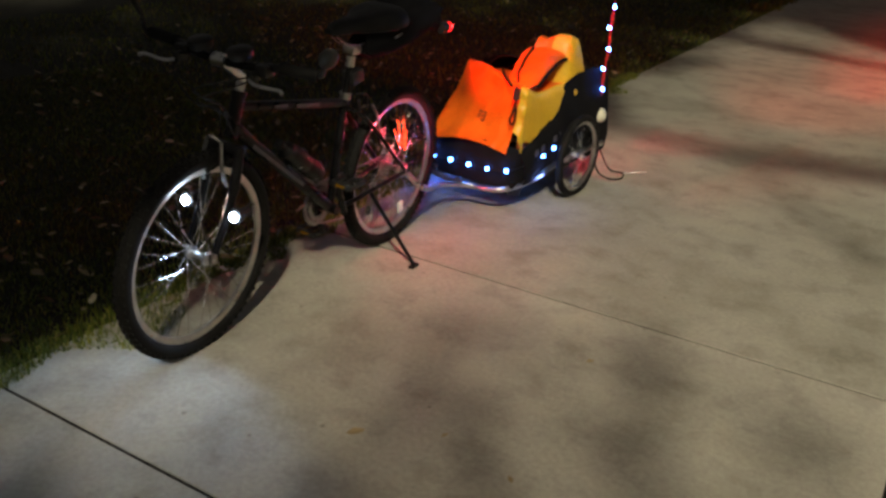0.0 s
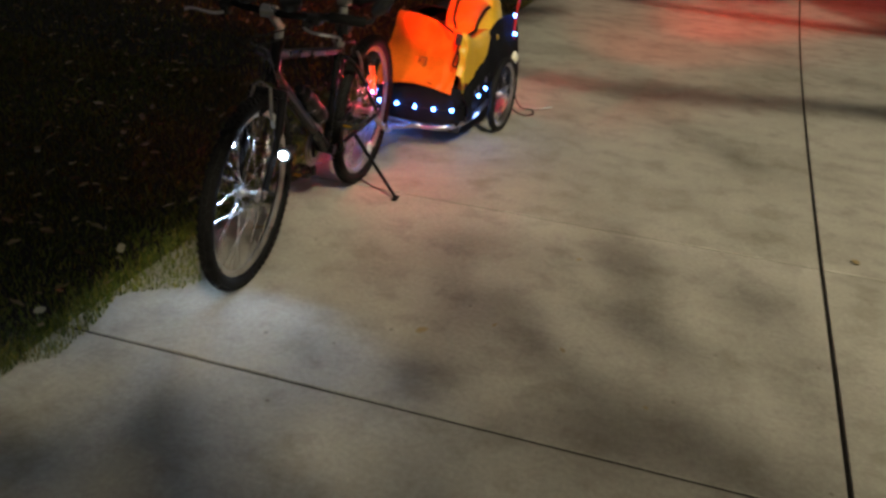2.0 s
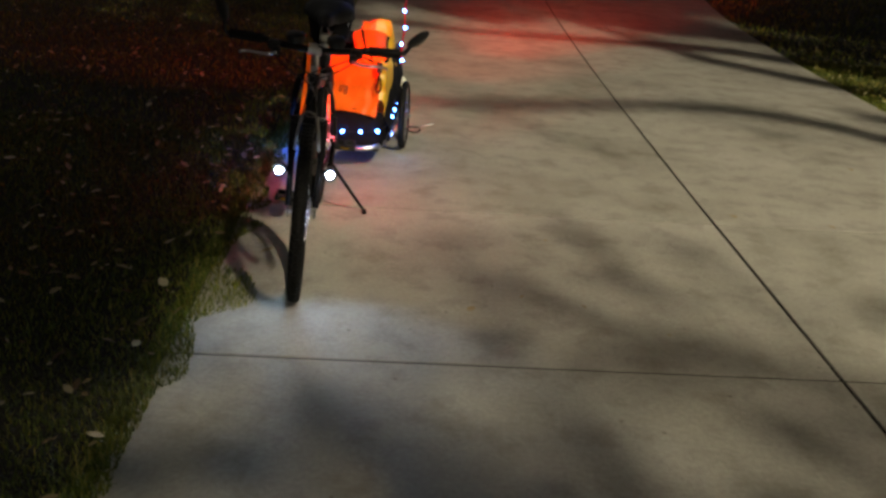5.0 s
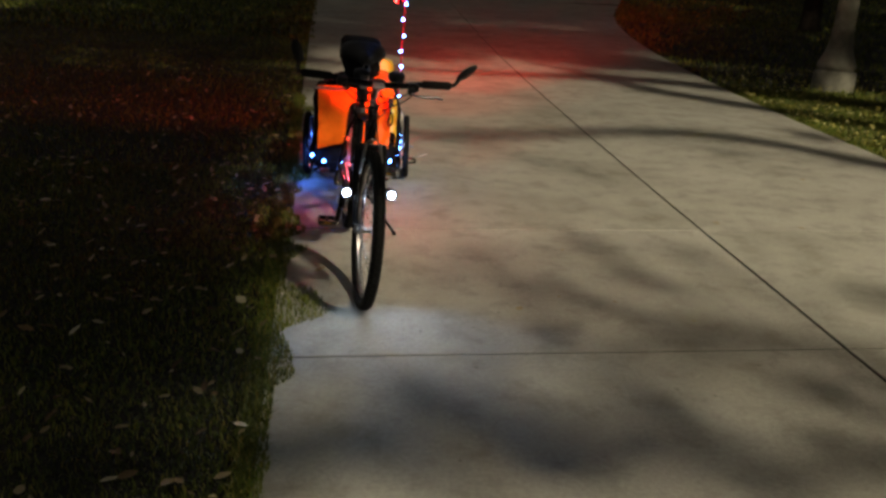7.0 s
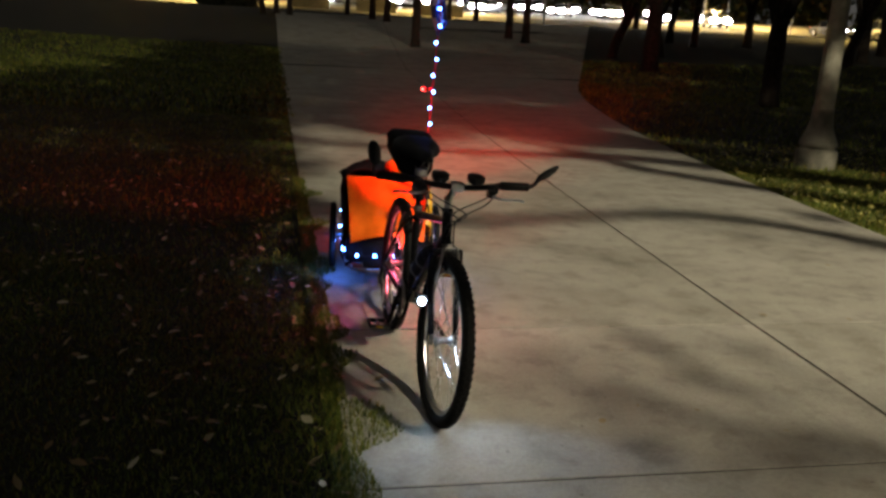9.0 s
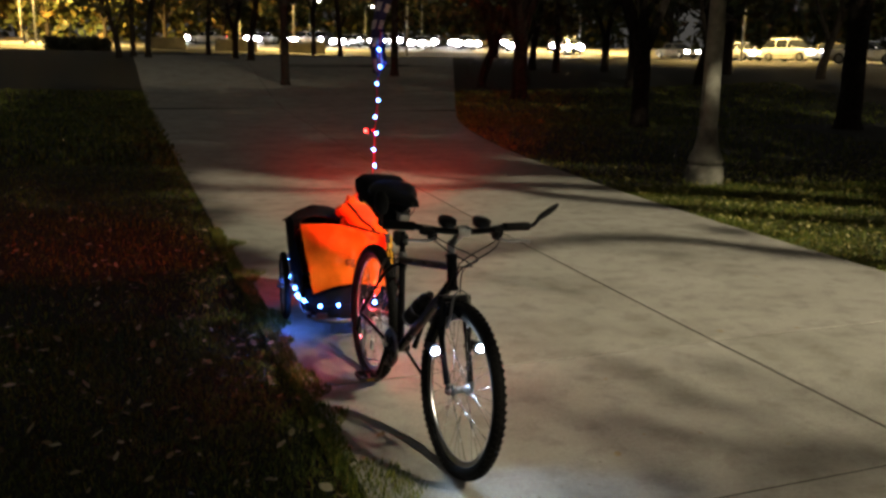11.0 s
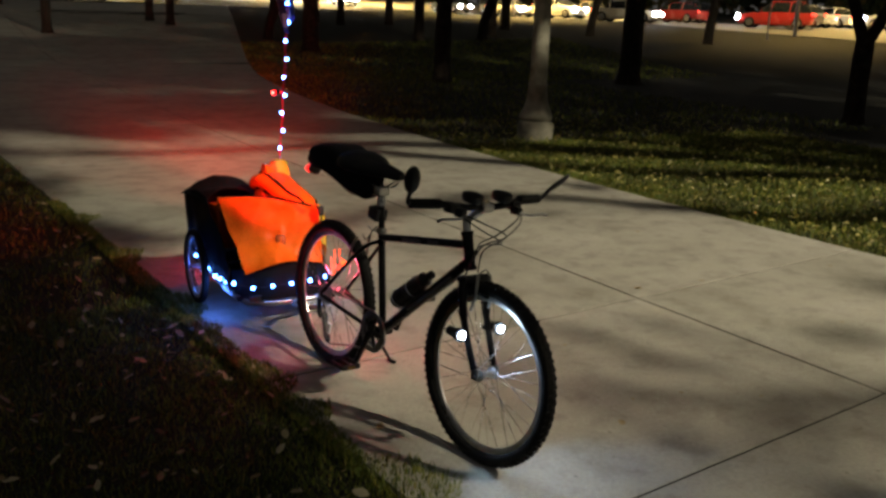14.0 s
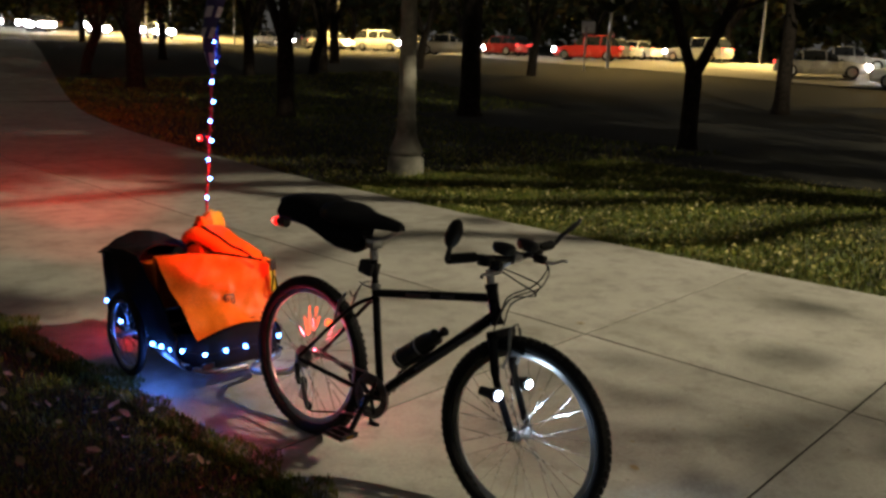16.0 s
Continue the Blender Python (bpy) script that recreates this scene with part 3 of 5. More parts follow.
        part("brake_lever_body", block((0.045, 0.026, 0.03), Matrix.Translation(bar_at + Vector((0.02, sy * 0.135, -0.014))), 0.008), BLACK_PLASTIC, bike, at=STEER)
        part("brake_lever", tubes((smooth_path([bar_at + Vector((0.042, sy * 0.135, -0.02)), bar_at + Vector((0.056, sy * 0.17, -0.026)), bar_at + Vector((0.048, sy * 0.24, -0.026)), bar_at + Vector((0.058, sy * 0.262, -0.03))]), 0.0055), sides=8), ALLOY, bike, "silver brake lever", at=STEER)
        # round accessories on the bar
        part("bar_light", lathe([(0.0, -0.014), (0.03, -0.014), (0.036, -0.004), (0.036, 0.012), (0.03, 0.017), (0.0, 0.019)], 22, at=Matrix.Translation(bar_at + Vector((0.004, sy * 0.072, 0.035))) @ pose(0, 0, 0, 0, 8, 0) @ Matrix.Diagonal((1.15, 0.95, 1, 1))), BLACK_PLASTIC, bike, "round black accessory on the handlebar", at=STEER)
        # mirrors at the bar ends
        e = bar_at + Vector((-0.047, sy * 0.312, 0.015))
        tip = e + (Vector((0.075, 0.085, 0.105)) if sy > 0 else Vector((0.06, -0.035, 0.135)))
        part("mirror_arm", tubes((smooth_path([e + Vector((0, -sy * 0.01, 0)), e + Vector((0.012, sy * 0.012, 0.006)), e.lerp(tip, 0.35)]), 0.008), sides=8), BLACK_PLASTIC, bike, at=STEER)
        upward = (tip - e).normalized()
        facing = Vector((-math.cos(0.66), -sy * math.sin(0.66), 0.1))
        facing = (facing - upward * facing.dot(upward)).normalized()
        across = upward.cross(facing)
        m = Matrix.Translation(e.lerp(tip, 0.62)) @ Matrix((facing, across, upward)).transposed().to_4x4()
        shell = part("mirror", lathe([(0.0, -0.012), (0.7, -0.009), (0.97, -0.002), (1.0, 0.003), (0.95, 0.006), (0.9, 0.0045), (0.0, 0.0045)], 26, "X", at=m @ Matrix.Diagonal((1, 0.027, 0.055, 1))), BLACK_PLASTIC, bike, "black oval bar-end mirror", at=STEER)
        part("mirror_glass", lathe([(0.88, 0.0052), (0.86, 0.006), (0.0, 0.006)], 26, "X", at=m @ Matrix.Diagonal((1, 0.027, 0.055, 1))), MIRROR, shell)
    for k, (y0, z1, y1) in enumerate(((0.13, 0.80, 0.01), (-0.13, 0.79, -0.005), (0.15, 0.77, 0.03), (-0.15, 0.785, -0.03))):
        part("cable", tubes((smooth_path([bar_at + Vector((0.03, y0, -0.016)), bar_at + Vector((0.085, y0 * 0.62, -0.03 - 0.01 * k)), bar_at + Vector((0.1, y1 - y0 * 0.2, -0.075 - 0.012 * k)), (1.02, y1 - y0 * 0.12, z1), (0.985, y1, z1 - 0.05 - 0.02 * k)]), 0.0028), sides=6), CABLE, bike, at=STEER)
    part("cable", tubes((smooth_path([along(bb, seat_top, 0.97) + Vector((0, 0.018, 0.02)), (0.27, 0.03, 0.7), (0.235, 0.01, 0.64), (0.22, 0.0, 0.66)]), 0.0026), sides=6), CABLE, bike)
    for sy in (1, -1):
        part("brake_arm", tubes(([(0.19, sy * 0.045, 0.53), (0.2, sy * 0.042, 0.6), (0.23, sy * 0.03, 0.655)], 0.006)), STEEL, bike, "dull steel brake arm")
    # drive
    def ring_gear(r, y, teeth, inner):
        bm = bmesh.new()
        prof = []
        for k in range(teeth * 4):
            a = 2 * math.pi * k / (teeth * 4)
            prof.append((r + (0.004 if k % 4 in (1, 2) else 0.0), a))
        sets = [[bm.verts.new((bb.x + rr * math.cos(a), yy, bb.z + rr * math.sin(a))) for rr, a in p] for yy in (y - 0.0016, y + 0.0016) for p in (prof, [(inner, a) for _, a in prof])]
        n = len(prof)
        for k in range(n):
            j = (k + 1) % n
            bm.faces.new((sets[0][k], sets[0][j], sets[1][j], sets[1][k])), bm.faces.new((sets[2][k], sets[3][k], sets[3][j], sets[2][j]))
            bm.faces.new((sets[0][k], sets[2][k], sets[2][j], sets[0][j])), bm.faces.new((sets[1][k], sets[1][j], sets[3][j], sets[3][k]))
        return bm
    part("chainring", ring_gear(0.086, -0.052, 42, 0.068), STEEL, bike)
    part("chainring", ring_gear(0.066, -0.045, 32, 0.05), STEEL, bike)
    spider = bmesh.new()
    for k in range(5):
        a = 2 * math.pi * k / 5
        tube(spider, [bb + Vector((0.012 * math.cos(a), -0.054, 0.012 * math.sin(a))), bb + Vector((0.072 * math.cos(a), -0.05, 0.072 * math.sin(a)))], [0.009, 0.006], 6)
    part("chainring_spider", spider, BLACK_PLASTIC, bike)
    turn_to = Vector((-0.42, 0, -0.907))
    for sy in (1, -1):
        d = turn_to * (1 if sy < 0 else -1)
        o = bb + Vector((0, sy * 0.066, 0))
        part("crank_arm", tubes(([o, o + d * 0.09 + Vector((0, sy * 0.006, 0)), o + d * 0.172 + Vector((0, sy * 0.012, 0))], [0.015, 0.0115, 0.012]), sides=8), BLACK_PAINT, bike)
        p = o + d * 0.172 + Vector((0, sy * 0.062, 0))
        cage = bmesh.new()
        for dx in (-0.044, 0.044):
            block((0.01, 0.088, 0.022), Matrix.Translation(p + Vector((dx, 0, 0))), 0.003, cage)
        for dy in (-0.04, 0.0, 0.04):
            block((0.09, 0.012, 0.018), Matrix.Translation(p + Vector((0, dy, 0))), 0.003, cage)
        pedal = part("pedal", cage, BLACK_PLASTIC, bike, "black plastic cage pedal")
        for dx in (-0.05, 0.05):
            part("pedal_reflector", block((0.004, 0.036, 0.009), Matrix.Translation(p + Vector((dx, 0, 0))), 0.001), AMBER_PLASTIC, pedal, "amber pedal reflector")
    for k in range(6):
        part("sprocket", lathe([(0.012, -0.0009), (0.022 + 0.0055 * k, -0.0009), (0.022 + 0.0055 * k, 0.0009), (0.012, 0.0009)], 30, "Y", at=Matrix.Translation(hub_r + Vector((0, -0.052 + 0.0045 * k, 0))), closed=True), STEEL, bike)
    arm = [(0.0, -0.07, 0.315), (0.02, -0.078, 0.26), (0.035, -0.075, 0.235)]
    part("derailleur", tubes((arm, 0.011), sides=8), BLACK_PLASTIC, bike)
    part("derailleur_cage", loft([[(0.03 + a, -0.06 + b, 0.245 + c) for a, c in ((-0.014, 0.01), (0.014, 0.012), (0.052, -0.1), (0.03, -0.11))] for b in (-0.006, -0.002)]), STEEL, bike)
    for q in ((0.032, 0.24), (0.068, 0.145)):
        part("jockey_wheel", lathe([(0.004, -0.003), (0.02, -0.003), (0.02, 0.003), (0.004, 0.003)], 14, "Y", at=Matrix.Translation((q[0], -0.055, q[1])), closed=True), BLACK_PLASTIC, bike)
    chain = smooth_path([(bb.x, -0.047, bb.z + 0.086), (0.2, -0.044, 0.372), (0.0, -0.042, R_WHEEL + 0.036), (-0.034, -0.042, R_WHEEL), (0.0, -0.046, R_WHEEL - 0.045), (0.05, -0.054, 0.235), (0.05, -0.055, 0.15), (0.09, -0.055, 0.128), (0.25, -0.05, 0.17), (bb.x - 0.02, -0.047, bb.z - 0.086), (bb.x + 0.075, -0.047, bb.z - 0.04), (bb.x + 0.085, -0.047, bb.z + 0.02), (bb.x + 0.05, -0.047, bb.z + 0.07)], 6)
    part("chain", tube(bmesh.new(), chain, 0.0042, 6, closed=True), STEEL, bike, "dark oily chain")
    # kickstand on the left side
    foot = base.inverted() @ Vector((-1.66, 2.778, 0.006))
    part("kickstand", tubes(([(0.21, 0.035, 0.3), foot.lerp(Vector((0.21, 0.035, 0.3)), 0.08), foot], [0.009, 0.0075, 0.007]), sides=10), BLACK_PAINT, bike, "black kickstand swung out")
    part("kickstand_foot", block((0.05, 0.022, 0.012), Matrix.Translation(foot + Vector((0.008, 0, 0.002))), 0.004), RUBBER, bike)
    # bottle on the down tube
    dirn = (head_low - bb).normalized()
    up = Vector((-dirn.z, 0, dirn.x))
    o = bb + dirn * 0.19 + up * 0.074
    m = Matrix.Translation(o) @ dirn.to_track_quat("Z", "Y").to_matrix().to_4x4() @ Matrix.Diagonal((1, 1, 1.25, 1))
    bottle = part("bottle", lathe([(0.0, -0.02), (0.033, -0.02), (0.0365, -0.012), (0.0365, 0.05), (0.034, 0.056), (0.0365, 0.062), (0.0365, 0.125), (0.03, 0.142), (0.0, 0.144)], 22, at=m), BLACK_PLASTIC, bike, "black drinking bottle in its cage")
    part("cap", lathe([(0.031, 0.138), (0.031, 0.16), (0.016, 0.17), (0.012, 0.172), (0.012, 0.188), (0.017, 0.19), (0.017, 0.2), (0.0, 0.202)], 18, at=m), BLACK_PLASTIC, bottle)
    part("bottle_cage", tubes(*[(smooth_path([m @ Vector((0.039 * math.cos(a), 0.039 * math.sin(a), z)) for a in (0.4, 1.2, 2.0, 2.9, 3.8, 4.6, 5.6)]), 0.0025) for z in (0.0, 0.09)], ([m @ Vector((0, 0.0 + sy * 0.02, -0.03)) - up * 0.038 for sy in (0,)] + [m @ Vector((0, 0, 0.12)) - up * 0.04], 0.004), sides=6), ALLOY, bike)
    return bike


build_bicycle()


# ---- the cargo trailer ----
def build_trailer():
    tr = thing("bicycle_trailer", Matrix(), "black nylon cargo trailer hitched to the bicycle", "bike trailer")
    X0, X1, Y0, Y1, Z0 = -2.172, -1.655, 3.49, 4.4, 0.13
    frame_z = 0.135
    part("front_rail", tubes((smooth_path([(-1.9, 2.99, 0.3), (-1.87, 3.1, 0.2), (-1.93, 3.3, 0.15), (-1.86, 3.43, 0.132), (-1.76, 3.45, 0.132), (-1.69, 3.5, 0.14), (-1.65, 3.66, 0.155), (-1.64, 3.9, 0.19), (-1.645, 4.35, 0.19)]), 0.014), sides=12), ALLOY, tr, "bent silver aluminium tow tube")
    part("side_rail", tubes((smooth_path([(-1.9, 3.44, 0.132), (-2.05, 3.45, 0.135), (-2.14, 3.52, 0.145), (-2.168, 3.7, 0.165), (-2.172, 4.35, 0.19)]), 0.014), sides=12), STEEL, tr, "bent dull aluminium frame tube")
    part("rear_rail", tubes(([(-2.172, 4.35, 0.19), (-1.645, 4.35, 0.19)], 0.013), sides=12), ALLOY, tr)
    part("axle", tubes(([(-2.29, 4.0, 0.207), (-1.55, 4.0, 0.207)], 0.009), sides=10), STEEL, tr)
    part("hitch", block((0.05, 0.05, 0.035), Matrix.Translation((-1.893, 2.97, 0.315)), 0.008), BLACK_PLASTIC, tr)
    part("floor_pan", block((X1 - X0 - 0.02, Y1 - Y0 - 0.02, 0.02), Matrix.Translation(((X0 + X1) / 2, (Y0 + Y1) / 2, 0.15)), 0.006), NYLON, tr)
    part("skid_foot", block((0.03, 0.12, 0.05), Matrix.Translation((-1.72, 3.6, 0.1)) @ pose(0, 0, 0, -18), 0.01), BLACK_PLASTIC, tr, "black plastic skid under the frame")

    def cloth(name, rows, label, thick=0.006, wave=0.006):
        """A sagging cloth panel from rows of points, with thickness."""
        bm = bmesh.new()
        nr, nc = len(rows), len(rows[0])
        g = [[Vector(p) for p in r] for r in rows]
        grids = []
        nrm = (g[0][-1] - g[0][0]).cross(g[-1][0] - g[0][0]).normalized()
        for off in (0, thick):
            grids.append([[bm.verts.new(p + nrm * (off + wave * (noise.noise(p * 7.0) + 0.5 * noise.noise(p * 19.0)))) for p in r] for r in g])
        for gi in grids:
            for i in range(nr - 1):
                for j in range(nc - 1):
                    bm.faces.new((gi[i][j], gi[i + 1][j], gi[i + 1][j + 1], gi[i][j + 1]))
        a, b = grids
        edge = [(0, j) for j in range(nc)] + [(i, nc - 1) for i in range(1, nr)] + [(nr - 1, j) for j in range(nc - 2, -1, -1)] + [(i, 0) for i in range(nr - 2, 0, -1)]
        for (i, j), (k, l) in zip(edge, edge[1:] + edge[:1]):
            bm.faces.new((a[i][j], a[k][l], b[k][l], b[i][j]))
        return part(name, bm, NYLON, tr, label)

    def lerp(a, b, s):
        return a + (b - a) * s

    cols = [k / 20 for k in range(21)]
    # front panel with rounded corners in plan and a dipped top edge
    def front_pt(s, v):
        x = lerp(X0 + 0.01, X1 - 0.0, s)
        y = Y0 - 0.015 + 0.10 * abs(2 * s - 1) ** 5
        top = 0.29 + 0.062 * math.sin(math.pi * s * 0.8) - 0.015 * s
        return (x, y + 0.03 * v, lerp(Z0 + 0.01, top, v))
    cloth("front_panel", [[front_pt(s, v) for s in cols] for v in (0, 0.25, 0.5, 0.75, 1.0)], "black nylon front panel")

    def top_edge(f, right):
        ys = [(0.0, 0.29), (0.12, 0.33), (0.24, 0.43), (0.36, 0.54), (0.48, 0.60), (0.7, 0.60), (1.0, 0.56)] if not right else [(0.0, 0.30), (0.15, 0.36), (0.3, 0.47), (0.45, 0.565), (0.6, 0.60), (0.8, 0.6), (1.0, 0.57)]
        for (a, za), (b, zb) in zip(ys, ys[1:]):
            if f <= b:
                return lerp(za, zb, (f - a) / (b - a))
        return ys[-1][1]
    for right in (False, True):
        xs = X1 if right else X0
        sign = 1 if right else -1
        rows = []
        for v in (0, 0.2, 0.4, 0.6, 0.8, 1.0):
            rows.append([(xs + sign * (0.012 * math.sin(math.pi * v) - 0.035 * v * v * (0.4 + 0.6 * f) * (1 if right else -0.5)), lerp(Y0 + 0.07, Y1, f), lerp(Z0 + 0.02, top_edge(f, right), v)) for f in cols])
        cloth("side_panel", rows, "sagging black nylon side panel", wave=0.02)
    cloth("back_panel", [[(lerp(X0 - 0.03 * v, X1 - 0.02 * v, s), Y1 + 0.01 - 0.03 * v, lerp(Z0 + 0.02, 0.555 + 0.06 * math.sin(math.pi * min(1, s * 1.3)), v)) for s in cols] for v in (0, 0.25, 0.5, 0.75, 1.0)], "black nylon back panel")
    cloth("cover_flap", [[(lerp(X0 - 0.045 * (0.4 + 0.6 * v), X1 - 0.12, s), lerp(4.0 + 0.1 * s, Y1 - 0.02, v), 0.565 - 0.02 * (1 - s) ** 3 + 0.06 * math.sin(math.pi * min(1, s * 1.15)) + 0.016 * math.sin(7 * s + 4 * v)) for s in cols] for v in (0, 0.2, 0.4, 0.6, 0.8, 1.0)], "folded black nylon cover flap", wave=0.022)
    for x, ang in ((-1.597, 17), (-2.243, 40)):
        wheel(tr, "trailer_wheel", Matrix.Translation((x, 4.0, 0.207)) @ pose(0, 0, 0, 0, 0, 90) @ pose(0, 0, 0, 0, ang, 0), 0.207, 0.038, 20, 0.05, 0.016, False, 0.018)
    # bungee cord trailing behind the wheel
    part("bungee_cord", tubes((smooth_path([(-1.655, 4.28, 0.17), (-1.62, 4.30, 0.05), (-1.56, 4.33, 0.014), (-1.52, 4.39, 0.012), (-1.55, 4.47, 0.014), (-1.62, 4.44, 0.03), (-1.66, 4.36, 0.17)]), 0.0045), sides=8), RUBBER, tr, "black bungee cord trailing on the concrete")
    part("bungee_hook", tubes((smooth_path([(-1.55, 4.47, 0.014), (-1.5, 4.51, 0.02), (-1.45, 4.53, 0.03), (-1.435, 4.515, 0.038)]), 0.004), sides=8), STEEL, tr)
    rear_lamp = part("rear_light", block((0.07, 0.03, 0.04), Matrix.Translation((-1.95, 4.43, 0.3)), 0.008), BLACK_PLASTIC, tr)
    part("lens", ball(0.022, Matrix.Translation((-1.95, 4.448, 0.3)), (1.3, 0.5, 0.8)), LENS_RED, rear_lamp, "glowing red lens")
    for k in range(5):
        part("lettering_bar", block((0.003, 0.03, 0.03), Matrix.Translation((-1.641, 3.66 + 0.055 * k, 0.285 + 0.012 * k)) @ pose(0, 0, 0, 12), 0.001), PALE_PRINT, tr, "pale grey unreadable print")
    part("clear_reflector", block((0.06, 0.012, 0.03), Matrix.Translation((-2.09, 3.452, 0.165)), 0.004), PALE_PRINT, tr, "clear plastic reflector")
    part("mast_socket", tubes(([(-1.668, 4.33, 0.18), (-1.672, 4.325, 0.34)], 0.013), sides=12), BLACK_PLASTIC, tr)
    part("socket_ball", ball(0.034, Matrix.Translation((-1.655, 4.315, 0.345)), (1, 1, 1.15), 16, 12), CREAM, tr, "cream plastic ball")


build_trailer()


def build_lights():
    st = thing("string_light", Matrix(), "string of cool white diodes round the trailer's rim", "string lights")
    row = [(-2.195, 4.36, 0.285), (-2.2, 4.17, 0.22), (-2.186, 3.97, 0.195), (-2.186, 3.83, 0.19), (-2.186, 3.73, 0.204), (-2.183, 3.635, 0.216), (-2.172, 3.54, 0.232),
           (-2.094, 3.472, 0.216), (-1.992, 3.467, 0.217), (-1.89, 3.467, 0.217), (-1.787, 3.469, 0.22), (-1.695, 3.488, 0.226),
           (-1.648, 3.62, 0.243), (-1.642, 3.72, 0.258), (-1.64, 3.82, 0.276), (-1.642, 3.93, 0.297)]
    part("wire", tubes((smooth_path(row, 4), 0.0025), sides=5), CABLE, st)
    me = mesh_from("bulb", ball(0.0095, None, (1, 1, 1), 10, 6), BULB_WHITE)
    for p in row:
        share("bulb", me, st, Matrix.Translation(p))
    # the mast with its own diodes, red lamp and flag
    foot, tip = Vector((-1.671, 4.325, 0.25)), Vector((-1.575, 4.215, 2.25))
    mast = thing("flag_mast", Matrix(), "thin red fibreglass mast wound with white diodes", "flag pole")
    part("mast_rod", tubes(([foot, tip], [0.006, 0.004]), sides=8), RED_FIBRE, mast)
    wire, bulbs = [], []
    for k in range(13):
        z = 0.381 + 0.1035 * k
        s = (z - foot.z) / (tip.z - foot.z)
        c = foot.lerp(tip, s)
        for j in range(4):
            a = 2.2 * k + j * 0.55
            wire.append(c.lerp(foot.lerp(tip, s + 0.047), j / 4) + Vector((0.009 * math.cos(a), 0.009 * math.sin(a), 0)))
        bulbs.append(c + Vector((0.007 * (1 if k % 2 else -1), -0.010, 0)))
    # the wire borrows the rod's red to stand for red light on it
    part("wire", tubes((wire, 0.0022), sides=5), RED_FIBRE, mast, "wire wound up the rod, coloured red for the lamp light on it")
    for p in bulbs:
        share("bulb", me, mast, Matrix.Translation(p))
    red = part("red_lamp", lathe([(0.0, -0.02), (0.016, -0.02), (0.02, 0.0), (0.0, 0.004)], 14, "X", at=Matrix.Translation((-1.655, 4.285, 1.122))), BLACK_PLASTIC, mast)
    part("lens", ball(0.018, Matrix.Translation((-1.676, 4.287, 1.12)), (1.0, 0.9, 0.9)), LENS_RED, red, "glowing red lens")
    part("diode", ball(0.009, Matrix.Translation((-1.692, 4.279, 1.12))), RED_CORE, red)
    # the clip is no lamp but emits red like the lens beside it
    part("glowing_clip", tubes(([(-1.63, 4.28, 1.124), (-1.655, 4.285, 1.122)], 0.006), sides=6), LENS_RED, mast)
    # flag wound loosely about the rod, its lower corner hanging free
    bm = bmesh.new()
    rows = []
    for i in range(25):
        v = i / 24
        z = 1.56 + 0.6 * v
        c = foot.lerp(tip, (z - foot.z) / (tip.z - foot.z))
        ring = []
        for j in range(13):
            s = j / 12
            a = -0.6 + 4.2 * s + 2.6 * v
            out = 0.018 + 0.065 * s * (1.0 - 0.35 * v) + 0.006 * math.sin(8 * s + 9 * v)
            free = max(0.0, 1 - 5 * v) * s
            ring.append(c + Vector((out * math.cos(a) + 0.075 * free, out * math.sin(a), -0.05 * s - 0.05 * free + 0.012 * math.sin(6 * s + 5 * v))))
        rows.append(ring)
    for off in (0, 1):
        g = [[bm.verts.new(p + Vector((0, 0.002 * off, 0))) for p in r] for r in rows]
        for i in range(24):
            for j in range(12):
                bm.faces.new((g[i][j], g[i][j + 1], g[i + 1][j + 1], g[i + 1][j]))
    flag = part("flag", bm, FLAG_BLUE, mast, "limp navy flag with white lettering bars")
    for i0 in (1, 5, 9, 13, 17, 21):
        for off in (-0.05, 0.05):
            bb = bmesh.new()
            g = [[bb.verts.new(rows[i][j] + (rows[i][j] - rows[i][0]) * off) for j in range(2, 13)] for i in (i0, i0 + 1, i0 + 2)]
            for i in range(2):
                for j in range(10):
                    if (j % 3) != 2:
                        bb.faces.new((g[i][j], g[i][j + 1], g[i + 1][j + 1], g[i + 1][j]))
            part("lettering_bar", bb, FLAG_WHITE, flag, "white unreadable print")


build_lights()


